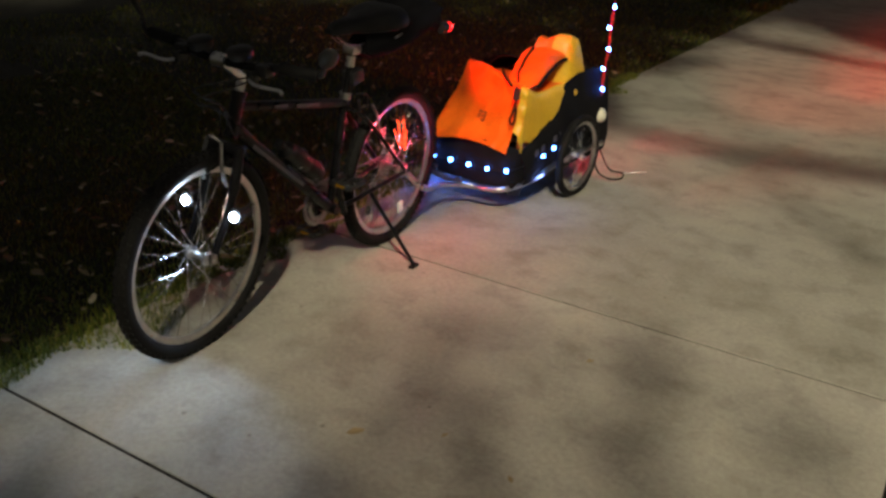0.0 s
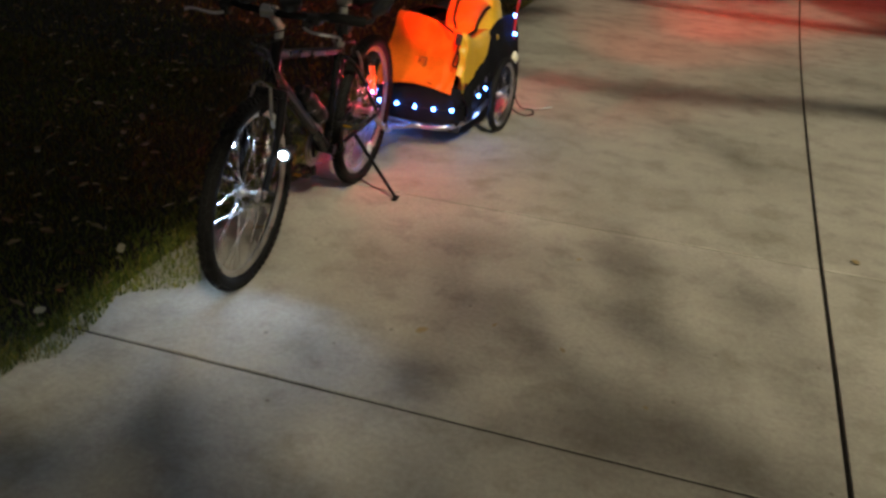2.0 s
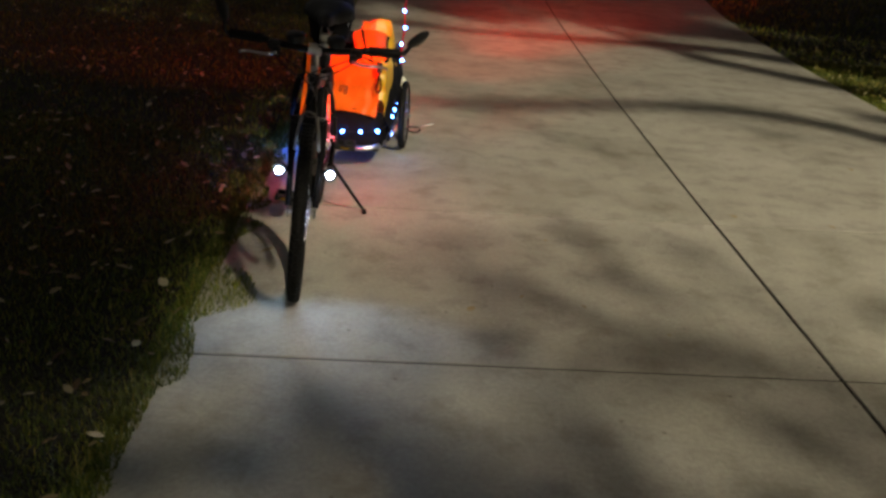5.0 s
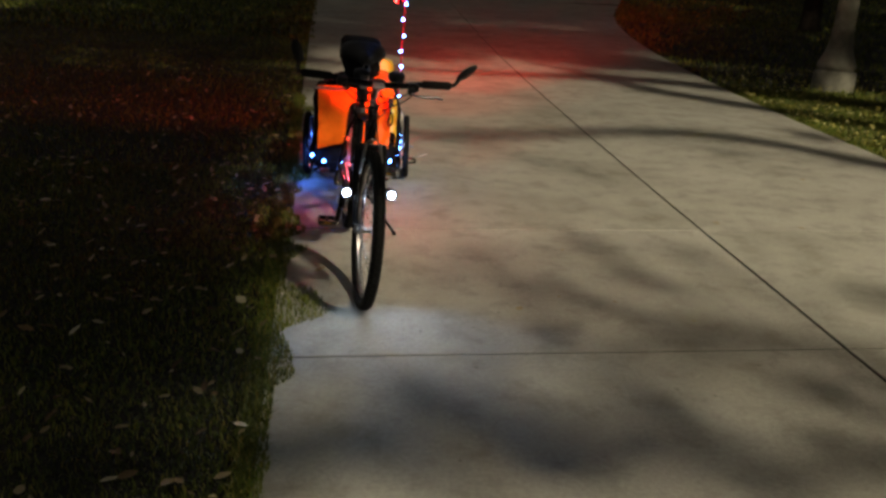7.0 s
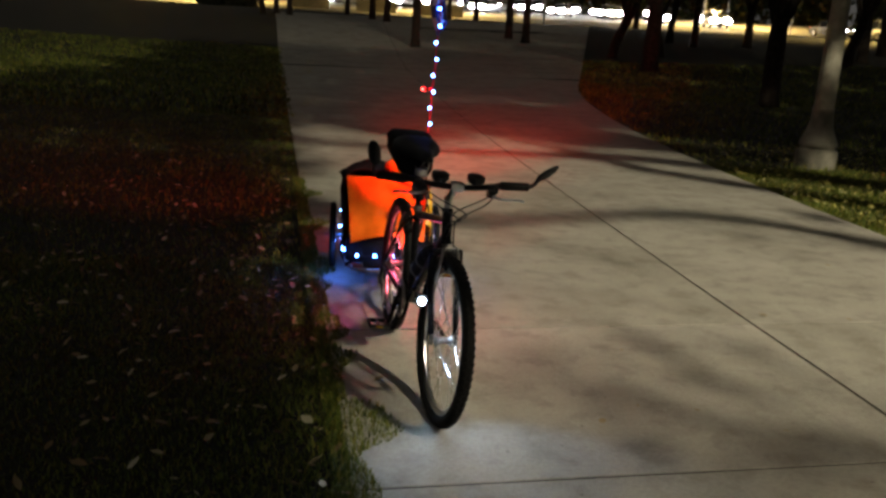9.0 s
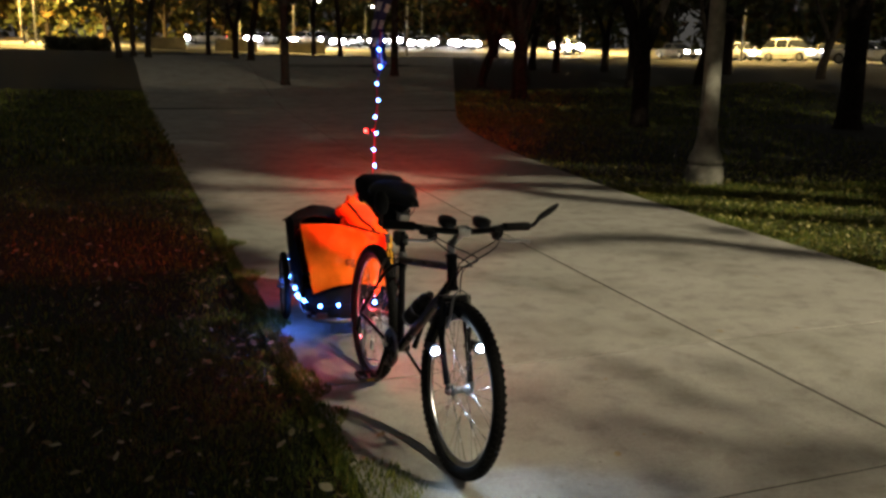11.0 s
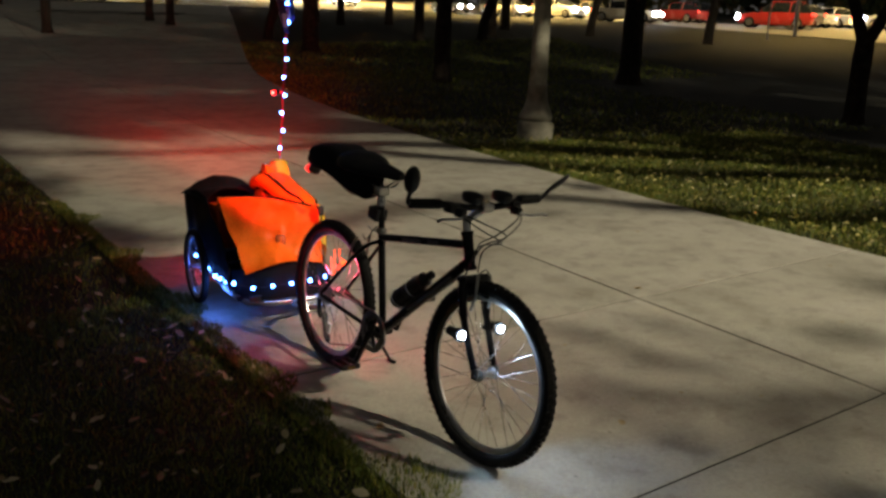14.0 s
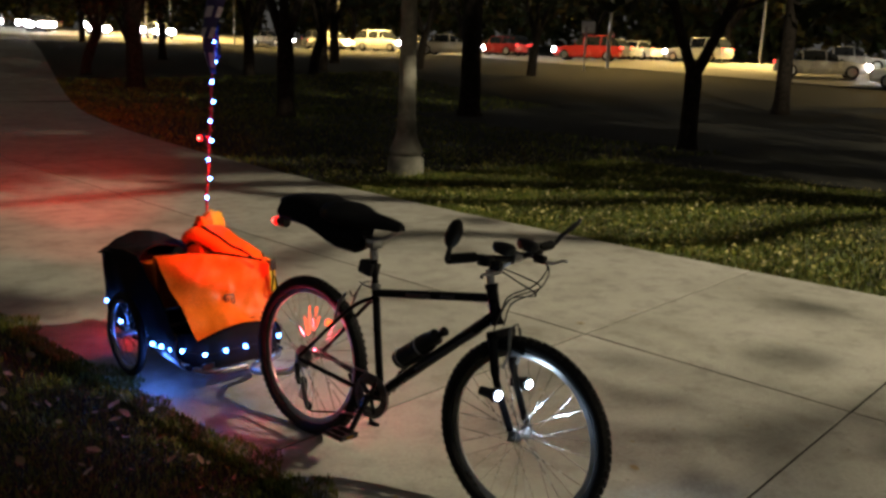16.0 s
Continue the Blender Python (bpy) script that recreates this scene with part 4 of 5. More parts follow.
def build_cargo():
    bag = thing("cargo_bag", Matrix(), "orange and yellow waterproof roll-top bag lying in the trailer", "bag")
    def prof(s):
        """Points from the front's foot over the top to the back, at s across."""
        x = -2.142 + 0.475 * s
        lean = 0.30 * (1 - s) ** 1.1
        top = 0.615 - 0.02 * s + 0.03 * math.sin(math.pi * s) * (1 - s)
        return [(x + 0.02 * (0.5 - s), 3.476 + 0.03 * s - 0.015 * math.sin(math.pi * s), 0.288 + 0.045 * math.sin(math.pi * s)), (x, 3.51 + 0.03 * s + lean * 0.33, 0.41), (x - 0.01 * (1 - s), 3.545 + 0.02 * s + lean * 0.64, 0.52), (x - 0.02 * (1 - s), 3.575 + lean * 0.85, top),
                (x, 3.72 + lean * 0.6, top - 0.045 - 0.02 * math.sin(math.pi * s)), (x, 3.95, 0.555), (x, 4.15, 0.52), (x, 4.3, 0.40), (x, 4.32, 0.2)]
    n = 44
    def skin(s):
        return [p + Vector((0, -1, 0.4)) * (0.014 * noise.noise(p * 5.0) + 0.010 * noise.noise(Vector((p.x * 9, p.y * 9, p.z * 17))) + 0.034 * (0.32 - abs(noise.noise(Vector((p.x * 6 + p.z * 4.5, 2.0, p.z * 3.2 - p.x * 2))))) + 0.012 * (0.3 - abs(noise.noise(Vector((p.x * 15 - p.z * 9, 5.0, p.z * 8)))))) for p in smooth_path(prof(s), 7)]
    def build(s0, s1, material, name, label):
        bm, rows = bmesh.new(), []
        for i in range(n + 1):
            s = s0 + (s1 - s0) * i / n
            rows.append(skin(s))
        g = [[bm.verts.new(p) for p in r] for r in rows]
        for a, b in zip(g, g[1:]):
            for k in range(len(a) - 1):
                bm.faces.new((a[k], b[k], b[k + 1], a[k + 1]))
        for r in (g[0][20:], g[-1][20:]):
            low = [bm.verts.new((v.co.x, v.co.y, 0.25)) for v in r]
            for k in range(len(r) - 1):
                bm.faces.new((r[k], r[k + 1], low[k + 1], low[k]))
        return part(name, bm, material, bag, label)
    build(0.0, 0.93, ORANGE, "body", "creased orange coated tarpaulin")
    # yellow side gusset
    edge = skin(0.93)[6:50]
    rows, bm = [], bmesh.new()
    for out, drop in ((0.0, 0.0), (0.014, 0.003), (0.027, 0.012), (0.034, 0.03), (0.036, 0.06), (0.036, 0.11), (0.034, 0.17), (0.03, 0.25)):
        rows.append([bm.verts.new((p.x + out + 0.006 * noise.noise(p * 11 + Vector((drop * 9, 0, 0))), p.y + 0.1 * out, max(0.27 + 0.09 * max(0.0, 1 - i / 12), p.z - drop))) for i, p in enumerate(edge)])
    for a, b in zip(rows, rows[1:]):
        for k in range(len(a) - 1):
            bm.faces.new((a[k], b[k], b[k + 1], a[k + 1]))
    part("side_gusset", bm, YELLOW, bag, "yellow coated side gusset")
    # puffed roll-top flap
    spine = smooth_path([(-1.80, 4.08, 0.59), (-1.82, 3.99, 0.665), (-1.805, 3.87, 0.655), (-1.775, 3.74, 0.615), (-1.735, 3.62, 0.58)], 6)
    secs, right_line = [], []
    for i, p in enumerate(spine):
        f = i / (len(spine) - 1)
        w, h = 0.12 - 0.045 * f, 0.055 - 0.022 * f
        taper = min(1.0, 0.35 + 4 * f, 0.4 + 4.5 * (1 - f))
        ring = []
        for k in range(22):
            a = 2 * math.pi * k / 22
            q = p + Vector((w * taper * math.cos(a), 0.0, h * taper * math.copysign(abs(math.sin(a)) ** 0.8, math.sin(a))))
            q += Vector((0, 0, 1)) * 0.008 * noise.noise(q * 14.0)
            ring.append(q)
        secs.append(ring)
        right_line.append(ring[0] + Vector((0.002, 0, 0)))
    rim = [r[7] + (r[7] - p) * 0.06 for r, p in zip(secs[2:-1], spine[2:-1])] + [r[14] + (r[14] - p) * 0.06 for r, p in zip(secs[-2:1:-1], spine[-2:1:-1])]
    part("piping", tube(bmesh.new(), rim, 0.007, 6, closed=True), NYLON, bag, "black piping round the flap")
    part("roll_top", loft(secs), ORANGE, bag, "puffed orange roll-top flap")
    part("piping", tubes((right_line, 0.009), sides=6), NYLON, bag)
    # upright fold behind the flap
    bm, rows = bmesh.new(), []
    for i in range(15):
        s = i / 14
        x, y = -1.895 + 0.21 * s, 3.96 + 0.10 * s
        crest = 0.60 + 0.165 * min(1.0, 5 * s + 0.25, 5 * (1 - s) + 0.3) + 0.012 * math.cos(2 * math.pi * s * 1.5)
        rows.append([Vector((x + 0.01 * math.sin(9 * s), y + 0.075 * math.sin(math.pi * (v / 8 - 0.5)), 0.55 + (crest - 0.55) * (1 - abs(v / 4 - 1) ** 2.4) + 0.008 * noise.noise(Vector((s * 6, v, 0))))) for v in range(9)])
    rings = [r + [r[-1] * 0.5 + r[0] * 0.5] for r in rows]
    part("roll_fold", loft(rings[:9]), ORANGE, bag, "upright folded orange collar")
    part("roll_fold", loft(rings[8:]), YELLOW, bag, "yellow end of the folded collar")
    part("strap", tubes((smooth_path([(-1.72, 3.56, 0.60), (-1.70, 3.535, 0.56), (-1.705, 3.52, 0.50), (-1.715, 3.512, 0.455), (-1.70, 3.512, 0.44), (-1.688, 3.512, 0.47), (-1.693, 3.52, 0.52)]), 0.005), sides=6), NYLON, bag, "black webbing strap end")
    part("buckle", block((0.03, 0.014, 0.055), Matrix.Translation((-1.70, 3.53, 0.575)) @ pose(0, 0, 0, -12, 0, 0), 0.005), BLACK_PLASTIC, bag, "black plastic buckle")
    part("edge_strap", tubes((smooth_path([(-1.98, 3.86, 0.60), (-1.9, 3.72, 0.622), (-1.82, 3.62, 0.615), (-1.74, 3.55, 0.60)]), 0.006), sides=6), NYLON, bag, "black seam cord")
    a, b, c = skin(0.45)[8], skin(0.54)[8], skin(0.495)[11]
    across = (b - a).normalized()
    out = across.cross(c - (a + b) / 2).normalized()
    up = out.cross(across)
    o = Matrix.Translation(max(((a + b) / 2, skin(0.495)[8]), key=lambda p: p.dot(out)) + out * 0.003) @ Matrix(((across.x, -out.x, up.x, 0), (across.y, -out.y, up.y, 0), (across.z, -out.z, up.z, 0), (0, 0, 0, 1)))
    patch = part("logo_patch", block((0.046, 0.003, 0.046), o, 0.001), BLACK_PLASTIC, bag, "small square black badge")
    part("badge_square", block((0.034, 0.003, 0.034), o @ Matrix.Translation((0, -0.0015, 0)), 0.001), ORANGE, patch)
    for dx in (-0.008, 0.008):
        part("badge_bar", block((0.006, 0.003, 0.022), o @ Matrix.Translation((dx, -0.003, 0)), 0.001), BLACK_PLASTIC, patch)


build_cargo()

# lamps inside the lights of bicycle and trailer
lamp("headlamp_light", (-1.83, 1.82, 0.47), 4.2, (0.5, 0.7, 1.0), 0.02, "SPOT", (-1.62, 1.2, 0.0), 112, 0.6)
lamp("headlamp_light", (-1.645, 1.845, 0.455), 4.2, (0.5, 0.7, 1.0), 0.02, "SPOT", (-1.58, 1.2, 0.0), 112, 0.6)
lamp("mast_red_light", (-1.70, 4.36, 1.125), 4200.0, (1.0, 0.05, 0.025), 0.02, "SPOT", (1.9, 21.0, 0.0), 34, 1.0)
lamp("mast_red_light", (-1.71, 4.36, 1.125), 480.0, (1.0, 0.06, 0.03), 0.02, "SPOT", (-0.1, 12.5, 0.0), 52, 1.0)
lamp("mast_red_light", (-1.73, 4.34, 1.125), 120.0, (1.0, 0.05, 0.04), 0.02, "SPOT", (-6.5, 9.0, 0.0), 60, 1.0)
lamp("saddle_red_light", (-1.925, 3.14, 0.88), 85.0, (1.0, 0.03, 0.02), 0.02, "SPOT", (-1.79, 3.95, 0.70), 64, 0.8)
lamp("wheel_red_light", (-1.86, 3.02, 0.42), 5.5, (1.0, 0.07, 0.11), 0.03)
lamp("trailer_red_light", (-1.9, 4.5, 0.3), 26.0, (1.0, 0.04, 0.05), 0.02, "SPOT", (-1.45, 5.6, 0.0), 40, 0.8)
lamp("trailer_red_light", (-1.93, 4.5, 0.3), 5.0, (1.0, 0.05, 0.08), 0.02)

lamp("string_light_glow", (-2.205, 3.72, 0.15), 2.3, (0.07, 0.2, 1.0), 0.06)
lamp("string_light_glow", (-1.62, 3.72, 0.16), 0.5, (0.2, 0.35, 1.0), 0.03)


# ---- lamp post, trees and lawn ----
def build_lamp_post(at, height, label):
    post = thing("lamp_post", Matrix.Translation(at), label, "lamp post", "park lamp posts")
    post.scale = (1.1, 1.1, 1.0)
    part("plinth", lathe([(0.0, -0.05), (0.235, -0.05), (0.235, 0.19), (0.222, 0.215), (0.2, 0.22), (0.192, 0.235), (0.2, 0.25)], 16), POST, post)
    part("bell_base", lathe([(0.2, 0.25), (0.218, 0.275), (0.214, 0.31), (0.19, 0.37), (0.158, 0.45), (0.138, 0.53), (0.126, 0.64), (0.12, 0.7), (0.127, 0.72), (0.127, 0.745), (0.118, 0.76), (0.0, 0.76)], 24), POST, post, "flared cast concrete base")
    shaft = [(0.116, 0.76)]
    for k in range(1, 13):
        s = k / 12
        shaft.append((0.116 - 0.045 * s, 0.76 + (height - 0.76) * s))
    part("shaft", lathe(shaft + [(0.0, height)], 16), POST, post, "tapered aged concrete shaft", smooth=False)
    part("collar", lathe([(0.07, height - 0.01), (0.09, height), (0.09, height + 0.06), (0.06, height + 0.09), (0.0, height + 0.09)], 16), STEEL, post)
    return post


build_lamp_post((3.96, 9.3, 0), 4.8, "tall tapered concrete lamp post with a flared base on the lawn")


def leaf_cloud(centres, count, size, rng, flat=0.6):
    """Triangle pairs strewn round centres (x, y, z, radius)."""
    c = np.asarray(centres, float)
    pick = rng.choice(len(c), count, p=c[:, 3] ** 2 / (c[:, 3] ** 2).sum())
    d = rng.normal(size=(count, 3))
    d /= np.linalg.norm(d, axis=1)[:, None]
    p = c[pick, :3] + d * (c[pick, 3] * rng.uniform(0.25, 1.05, count) ** 0.6)[:, None] * np.array([1, 1, flat])
    a = rng.normal(size=(count, 3))
    a /= np.linalg.norm(a, axis=1)[:, None]
    b = np.cross(a, rng.normal(size=(count, 3)))
    b /= np.linalg.norm(b, axis=1)[:, None]
    s = size * rng.uniform(0.5, 1.3, count)[:, None]
    v = np.stack([p - a * s, p + b * s * 0.45, p + a * s, p - b * s * 0.45], 1).reshape(-1, 3)
    f = np.arange(count * 4).reshape(-1, 4)
    return v, f


def build_tree(at, seed, girth, fork, height, limbs=4, leaves=2600, leaf=0.2, material=None, spread=0.42, lean=(0, 0), label="dark-barked park tree standing on the lawn", group="park trees", turn=None):
    rng = np.random.default_rng(seed)
    tree = thing("tree", Matrix.Translation(at), label, "tree", group)
    bm = bmesh.new()
    top = Vector((lean[0], lean[1], fork))
    trunk = smooth_path([(0, 0, -0.2), (lean[0] * 0.15, lean[1] * 0.15, fork * 0.35), top], 6)
    n = len(trunk)
    tube(bm, trunk, [girth * (1.0 + 0.55 * max(0, 1 - 5.0 * k / n) - 0.22 * k / n) for k in range(n)], 12)
    for v in bm.verts:
        v.co += Vector((v.co.x, v.co.y, 0)) * 0.12 * noise.noise(Vector((v.co.x * 4, v.co.y * 4, v.co.z * 1.5 + seed)))
    part("trunk", bm, BARK, tree)
    centres = []
    turn = rng.uniform(0, 6.28) if turn is None else turn
    for k in range(limbs):
        a = turn + 2 * math.pi * k / limbs + rng.uniform(-0.4, 0.4)
        out, up = spread * rng.uniform(0.75, 1.25), 1.0
        d = Vector((math.cos(a) * out, math.sin(a) * out, up))
        L = (height - fork) * rng.uniform(0.75, 1.0)
        mid = top + d * L * 0.45 + Vector((rng.uniform(-0.3, 0.3), rng.uniform(-0.3, 0.3), 0))
        end = top + d * L + Vector((math.cos(a), math.sin(a), -0.3)) * L * 0.1
        line = smooth_path([top - Vector((0, 0, girth * 0.8)), top + d * L * 0.16, mid, end], 5)
        bm = tube(bmesh.new(), line, [girth * 0.62 * (1 - 0.85 * i / (len(line) - 1)) for i in range(len(line))], 8)
        for j in range(5):
            q = line[5 + 2 * j]
            b = a + rng.uniform(-1.3, 1.3)
            e = q + Vector((math.cos(b), math.sin(b), rng.uniform(0.1, 0.9))) * L * rng.uniform(0.2, 0.38)
            tube(bm, smooth_path([q, q.lerp(e, 0.5) + Vector((0, 0, 0.12)), e], 3), [girth * 0.2 * (1 - 0.13 * i) for i in range(7)], 5)
            centres.append((*e, L * rng.uniform(0.14, 0.24)))
        part("limb", bm, BARK, tree)
        centres.append((*end, L * 0.25)), centres.append((*mid, L * 0.16))
    v, f = leaf_cloud(centres, leaves, leaf, rng)
    triangles("crown", v, f, material or FOLIAGE, parent=tree, kind="")
    return tree


def on_ground(x, y):
    return Vector((x, y, ground_at(x, y)))


build_tree(on_ground(11.4, 9.4), 3, 0.2, 1.55, 9.0, 2, 2200, 0.22, spread=0.5, turn=2.1, label="low-forking tree with a pale foot on the dark lawn")
build_tree(on_ground(14.0, 18.4), 5, 0.33, 3.2, 12.0, 4, label="stout dark park tree with rising limbs")
build_tree(on_ground(8.3, 19.4), 8, 0.25, 2.0, 11.0, 3, label="dark park tree forking at head height")
build_tree(on_ground(9.2, 31.0), 11, 0.33, 2.6, 12.0, 4, label="stout dark park tree with rising limbs")
build_tree(on_ground(25.1, 14.3), 14, 0.27, 4.0, 12.0, 3, label="straight dark park tree before the street")
KINDS = [build_tree(on_ground(0.6, 36.8), 21, 0.2, 3.6, 11.0, 3, 1600, 0.26, label="slim dark park tree"),
         build_tree(on_ground(9.1, 35.6), 24, 0.22, 1.6, 10.0, 3, 1600, 0.26, lean=(0.5, 0), label="slim dark park tree leaning aside"),
         build_tree(on_ground(15.8, 34.4), 27, 0.26, 2.0, 11.0, 3, 1600, 0.26, label="dark park tree forking low"),
         build_tree(on_ground(-0.1, 51.9), 30, 0.2, 4.4, 11.5, 4, 1500, 0.3, lean=(0.6, 0), label="slim dark park tree leaning aside")]
for k, (x, y, turn, size) in enumerate([(6.3, 41.0, 40, 1.0), (11.5, 36.3, 200, 0.8), (20.6, 35.7, 90, 1.0), (-6.0, 53.8, 10, 0.9), (-6.9, 54.9, 130, 0.9), (-7.6, 53.6, 250, 0.9), (-0.9, 54.4, 300, 0.8), (-2.5, 58.9, 70, 0.8),
                                        (15.4, 42.3, 160, 1.0), (26.1, 34.8, 20, 1.1), (23.7, 39.1, 310, 1.1), (6.5, 60.3, 110, 0.9), (4.4, 58.5, 220, 0.8), (19.0, 34.1, 280, 1.1), (18.4, 42.6, 50, 0.9), (14.8, 44.3, 330, 1.0), (5.8, 43.0, 190, 1.0), (29.0, 29.5, 240, 1.1), (31.5, 12.0, 75, 1.0)]):
    src = KINDS[k % 4]
    copy_thing(src, Matrix.Translation(on_ground(x, y)) @ pose(0, 0, 0, 0, 0, turn) @ Matrix.Scale(size, 4))

# trees behind the streets, lit by the street lamps and by brighter leaf colours
FAR = [build_tree(on_ground(-30, 122), 41, 0.3, 3.0, 13.0, 5, 2600, 0.5, AMBER_FOLIAGE, 0.6, label="amber autumn tree beside a street lamp", group="far street trees"),
       build_tree(on_ground(-16, 128), 44, 0.3, 2.5, 12.0, 5, 2600, 0.5, LIT_FOLIAGE, 0.65, label="green street tree behind the far road", group="far street trees")]
for k, (x, y, turn, size) in enumerate([(-40, 118, 30, 1.1), (-24, 132, 80, 1.0), (-8, 126, 140, 1.0), (0, 130, 220, 1.1), (8, 127, 10, 0.9), (17, 131, 60, 1.0), (26, 128, 120, 1.1), (36, 131, 170, 1.0), (62, 112, 200, 1.2), (64, 92, 240, 1.1), (66, 74, 300, 1.2), (68, 56, 20, 1.1), (66, 40, 75, 1.2), (70, 26, 135, 1.1), (68, 12, 190, 1.2), (20, 66, 45, 0.8)]):
    copy_thing(FAR[0 if k in (0, 15) else 1], Matrix.Translation(on_ground(x, y)) @ pose(0, 0, 0, 0, 0, turn) @ Matrix.Scale(size, 4))


def build_far_woods():
    rng = np.random.default_rng(19)
    c = []
    for k in range(300):
        x = -75 + k * 0.5
        c.append((x, 136 + rng.uniform(-4, 4), ground_at(x, 136) + rng.uniform(1.0, 10.0), rng.uniform(2.2, 4.0)))
    for k in range(300):
        y = -25 + k * 0.52
        c.append((80 + rng.uniform(-4, 4), y, ground_at(80, y) + rng.uniform(1.0, 10.0), rng.uniform(2.2, 4.0)))
    v, f = leaf_cloud(c, 64000, 0.75, rng, 1.0)
    triangles("far_woods", v, f, LIT_FOLIAGE, "dark dense woods closing the view behind the streets", "woods")


build_far_woods()


def build_shade_tree():
    """An unseen tree beside the path, overhead and behind the viewer, added so its limbs and leaves shade the ground
    from the lamp.
    """
    lamp_at = Vector(LAMP_AT)
    def over(x, y, f=0.36):
        g = Vector((x, y, 0))
        return g.lerp(lamp_at, f)
    tree = thing("tree", Matrix(), "unseen spreading tree added to shade the path and lawns", "tree", "park trees")
    foot, top = Vector((9.4, -2.2, 0)), Vector((8.6, -1.6, 4.2))
    part("trunk", tube(bmesh.new(), smooth_path([foot - Vector((0, 0, 0.2)), foot.lerp(top, 0.5) + Vector((0.1, 0, 0)), top], 6), [0.36 - 0.012 * k for k in range(13)], 12), BARK, tree)
    runs = [([(3.4, 4.0), (2.06, 5.12), (1.34, 5.76), (0.35, 5.89), (-0.72, 5.49), (-1.58, 5.33), (-3.2, 5.6)], 0.092),
            ([(4.2, 7.6), (1.95, 9.07), (0.63, 9.29), (-0.54, 9.28), (-1.4, 9.3), (-3.2, 9.8)], 0.13),
            ([(3.6, 6.4), (1.47, 8.27), (0.85, 9.46), (-0.05, 11.2), (-1.1, 14.0)], 0.12),
            ([(4.0, 9.8), (2.2, 10.6), (0.6, 11.4), (-1.0, 11.3), (-3.0, 12.0)], 0.11),
            ([(1.6, 1.0), (-0.2, 0.62), (-0.75, 0.72), (-1.15, 0.74), (-1.5, 1.12), (-1.62, 1.25)], 0.055),
            ([(1.6, 1.0), (0.3, -0.1), (-0.9, -0.2), (-1.75, 0.82), (-2.0, 0.55), (-3.4, 0.1)], 0.05),
            ([(8.2, 3.2), (7.0, 4.6), (6.0, 6.2), (4.9, 7.6), (3.4, 8.7), (2.4, 9.4)], 0.12),
            ([(7.8, 6.2), (7.0, 8.0), (5.6, 10.0), (4.2, 11.5)], 0.12)]
    twigs = []
    rng = np.random.default_rng(77)
    for pts, r in runs:
        line = smooth_path([top, top.lerp(over(*pts[0]), 0.55) + Vector((0, 0, 0.5))] + [over(*p) for p in pts], 5)
        bm = tube(bmesh.new(), line, [r * (1.5 - 1.1 * i / (len(line) - 1)) for i in range(len(line))], 7)
        for i in range(9, len(line) - 1, 4):
            d = Vector(rng.normal(size=3)) * 0.6
            tube(bm, smooth_path([line[i], line[i] + d * 0.5, line[i] + d + Vector((0, 0, 0.1))], 2), 0.018, 5)
        part("limb", bm, BARK, tree)
    # leaf clumps added out of view to dim the lawns and the far path
    cl = []
    for k in range(190):
        x, y = rng.uniform(-8.5, -2.6), rng.uniform(-2.0, 15.0)
        if y > 1.8 or x < -4.6:
            cl.append((*over(x - 0.06 * y, y, rng.uniform(0.34, 0.42)), rng.uniform(0.3, 0.6)))
    for k in range(14):
        x, y = rng.uniform(-3.4, -2.3), rng.uniform(1.6, 3.0)
        cl.append((*over(x - 0.05 * y, y, rng.uniform(0.34, 0.42)), rng.uniform(0.2, 0.32)))
    def clear_of_post(x, y):
        return not (8.2 < y < 13.0 and abs(x - 3.96 + 0.2 * (y - 9.3)) < 0.55)
    for k in range(330):
        x, y = rng.uniform(2.9, 15.0), rng.uniform(4.0, 26.0)
        if y > 5.5 + 0.82 * max(-1.5, 7 - x) and clear_of_post(x, y):
            cl.append((*over(x, y, rng.uniform(0.34, 0.42)), rng.uniform(0.35, 0.7)))
    for k in range(230):
        x, y = rng.uniform(-7.0, 4.5), rng.uniform(10.0, 30.0)
        cl.append((*over(x, y, rng.uniform(0.34, 0.42)), rng.uniform(0.3, 0.5)))
    for x, y, r in ((-0.6, 0.9, 0.14), (-1.25, 0.72, 0.16), (-0.95, 0.62, 0.15), (-2.0, 0.45, 0.15), (2.2, 5.9, 0.18), (0.75, 1.9, 0.12), (1.8, 2.4, 0.14), (-0.9, 1.35, 0.08)):
        cl.append((*over(x, y, 0.37), r))
    for k in range(260):
        x, y = rng.uniform(-9.0, 4.6), rng.uniform(13.0, 36.0)
        cl.append((*over(x, y, rng.uniform(0.36, 0.44)), rng.uniform(0.4, 0.6)))
    for k in range(260):
        x, y = rng.uniform(4.0, 26.0), rng.uniform(9.0, 34.0)
        if y > 5.5 + 0.82 * max(-1.5, 7 - x):
            cl.append((*over(x, y, rng.uniform(0.36, 0.44)), rng.uniform(0.4, 0.7)))
    v, f = leaf_cloud(cl, 86000, 0.12, rng, 0.8)
    triangles("crown", v, f, FOLIAGE, parent=tree, kind="")
    thin = []
    for k in range(190):
        x, y = rng.uniform(-6.2, -2.55), rng.uniform(-1.0, 7.0)
        if y > 5.6 or x < -3.35 or 1.9 < y < 3.2:
            thin.append((*over(x, y, rng.uniform(0.34, 0.42)), rng.uniform(0.2, 0.32)))
    v, f = leaf_cloud(thin, 4600, 0.09, rng, 0.8)
    triangles("shade_foliage", v, f, FOLIAGE, parent=tree, kind="")
    # unseen boughs added to dim the lawn beside the path, then sparse sprays that dim the bicycle's end of the path
    own = np.random.default_rng(101)
    lawn = []
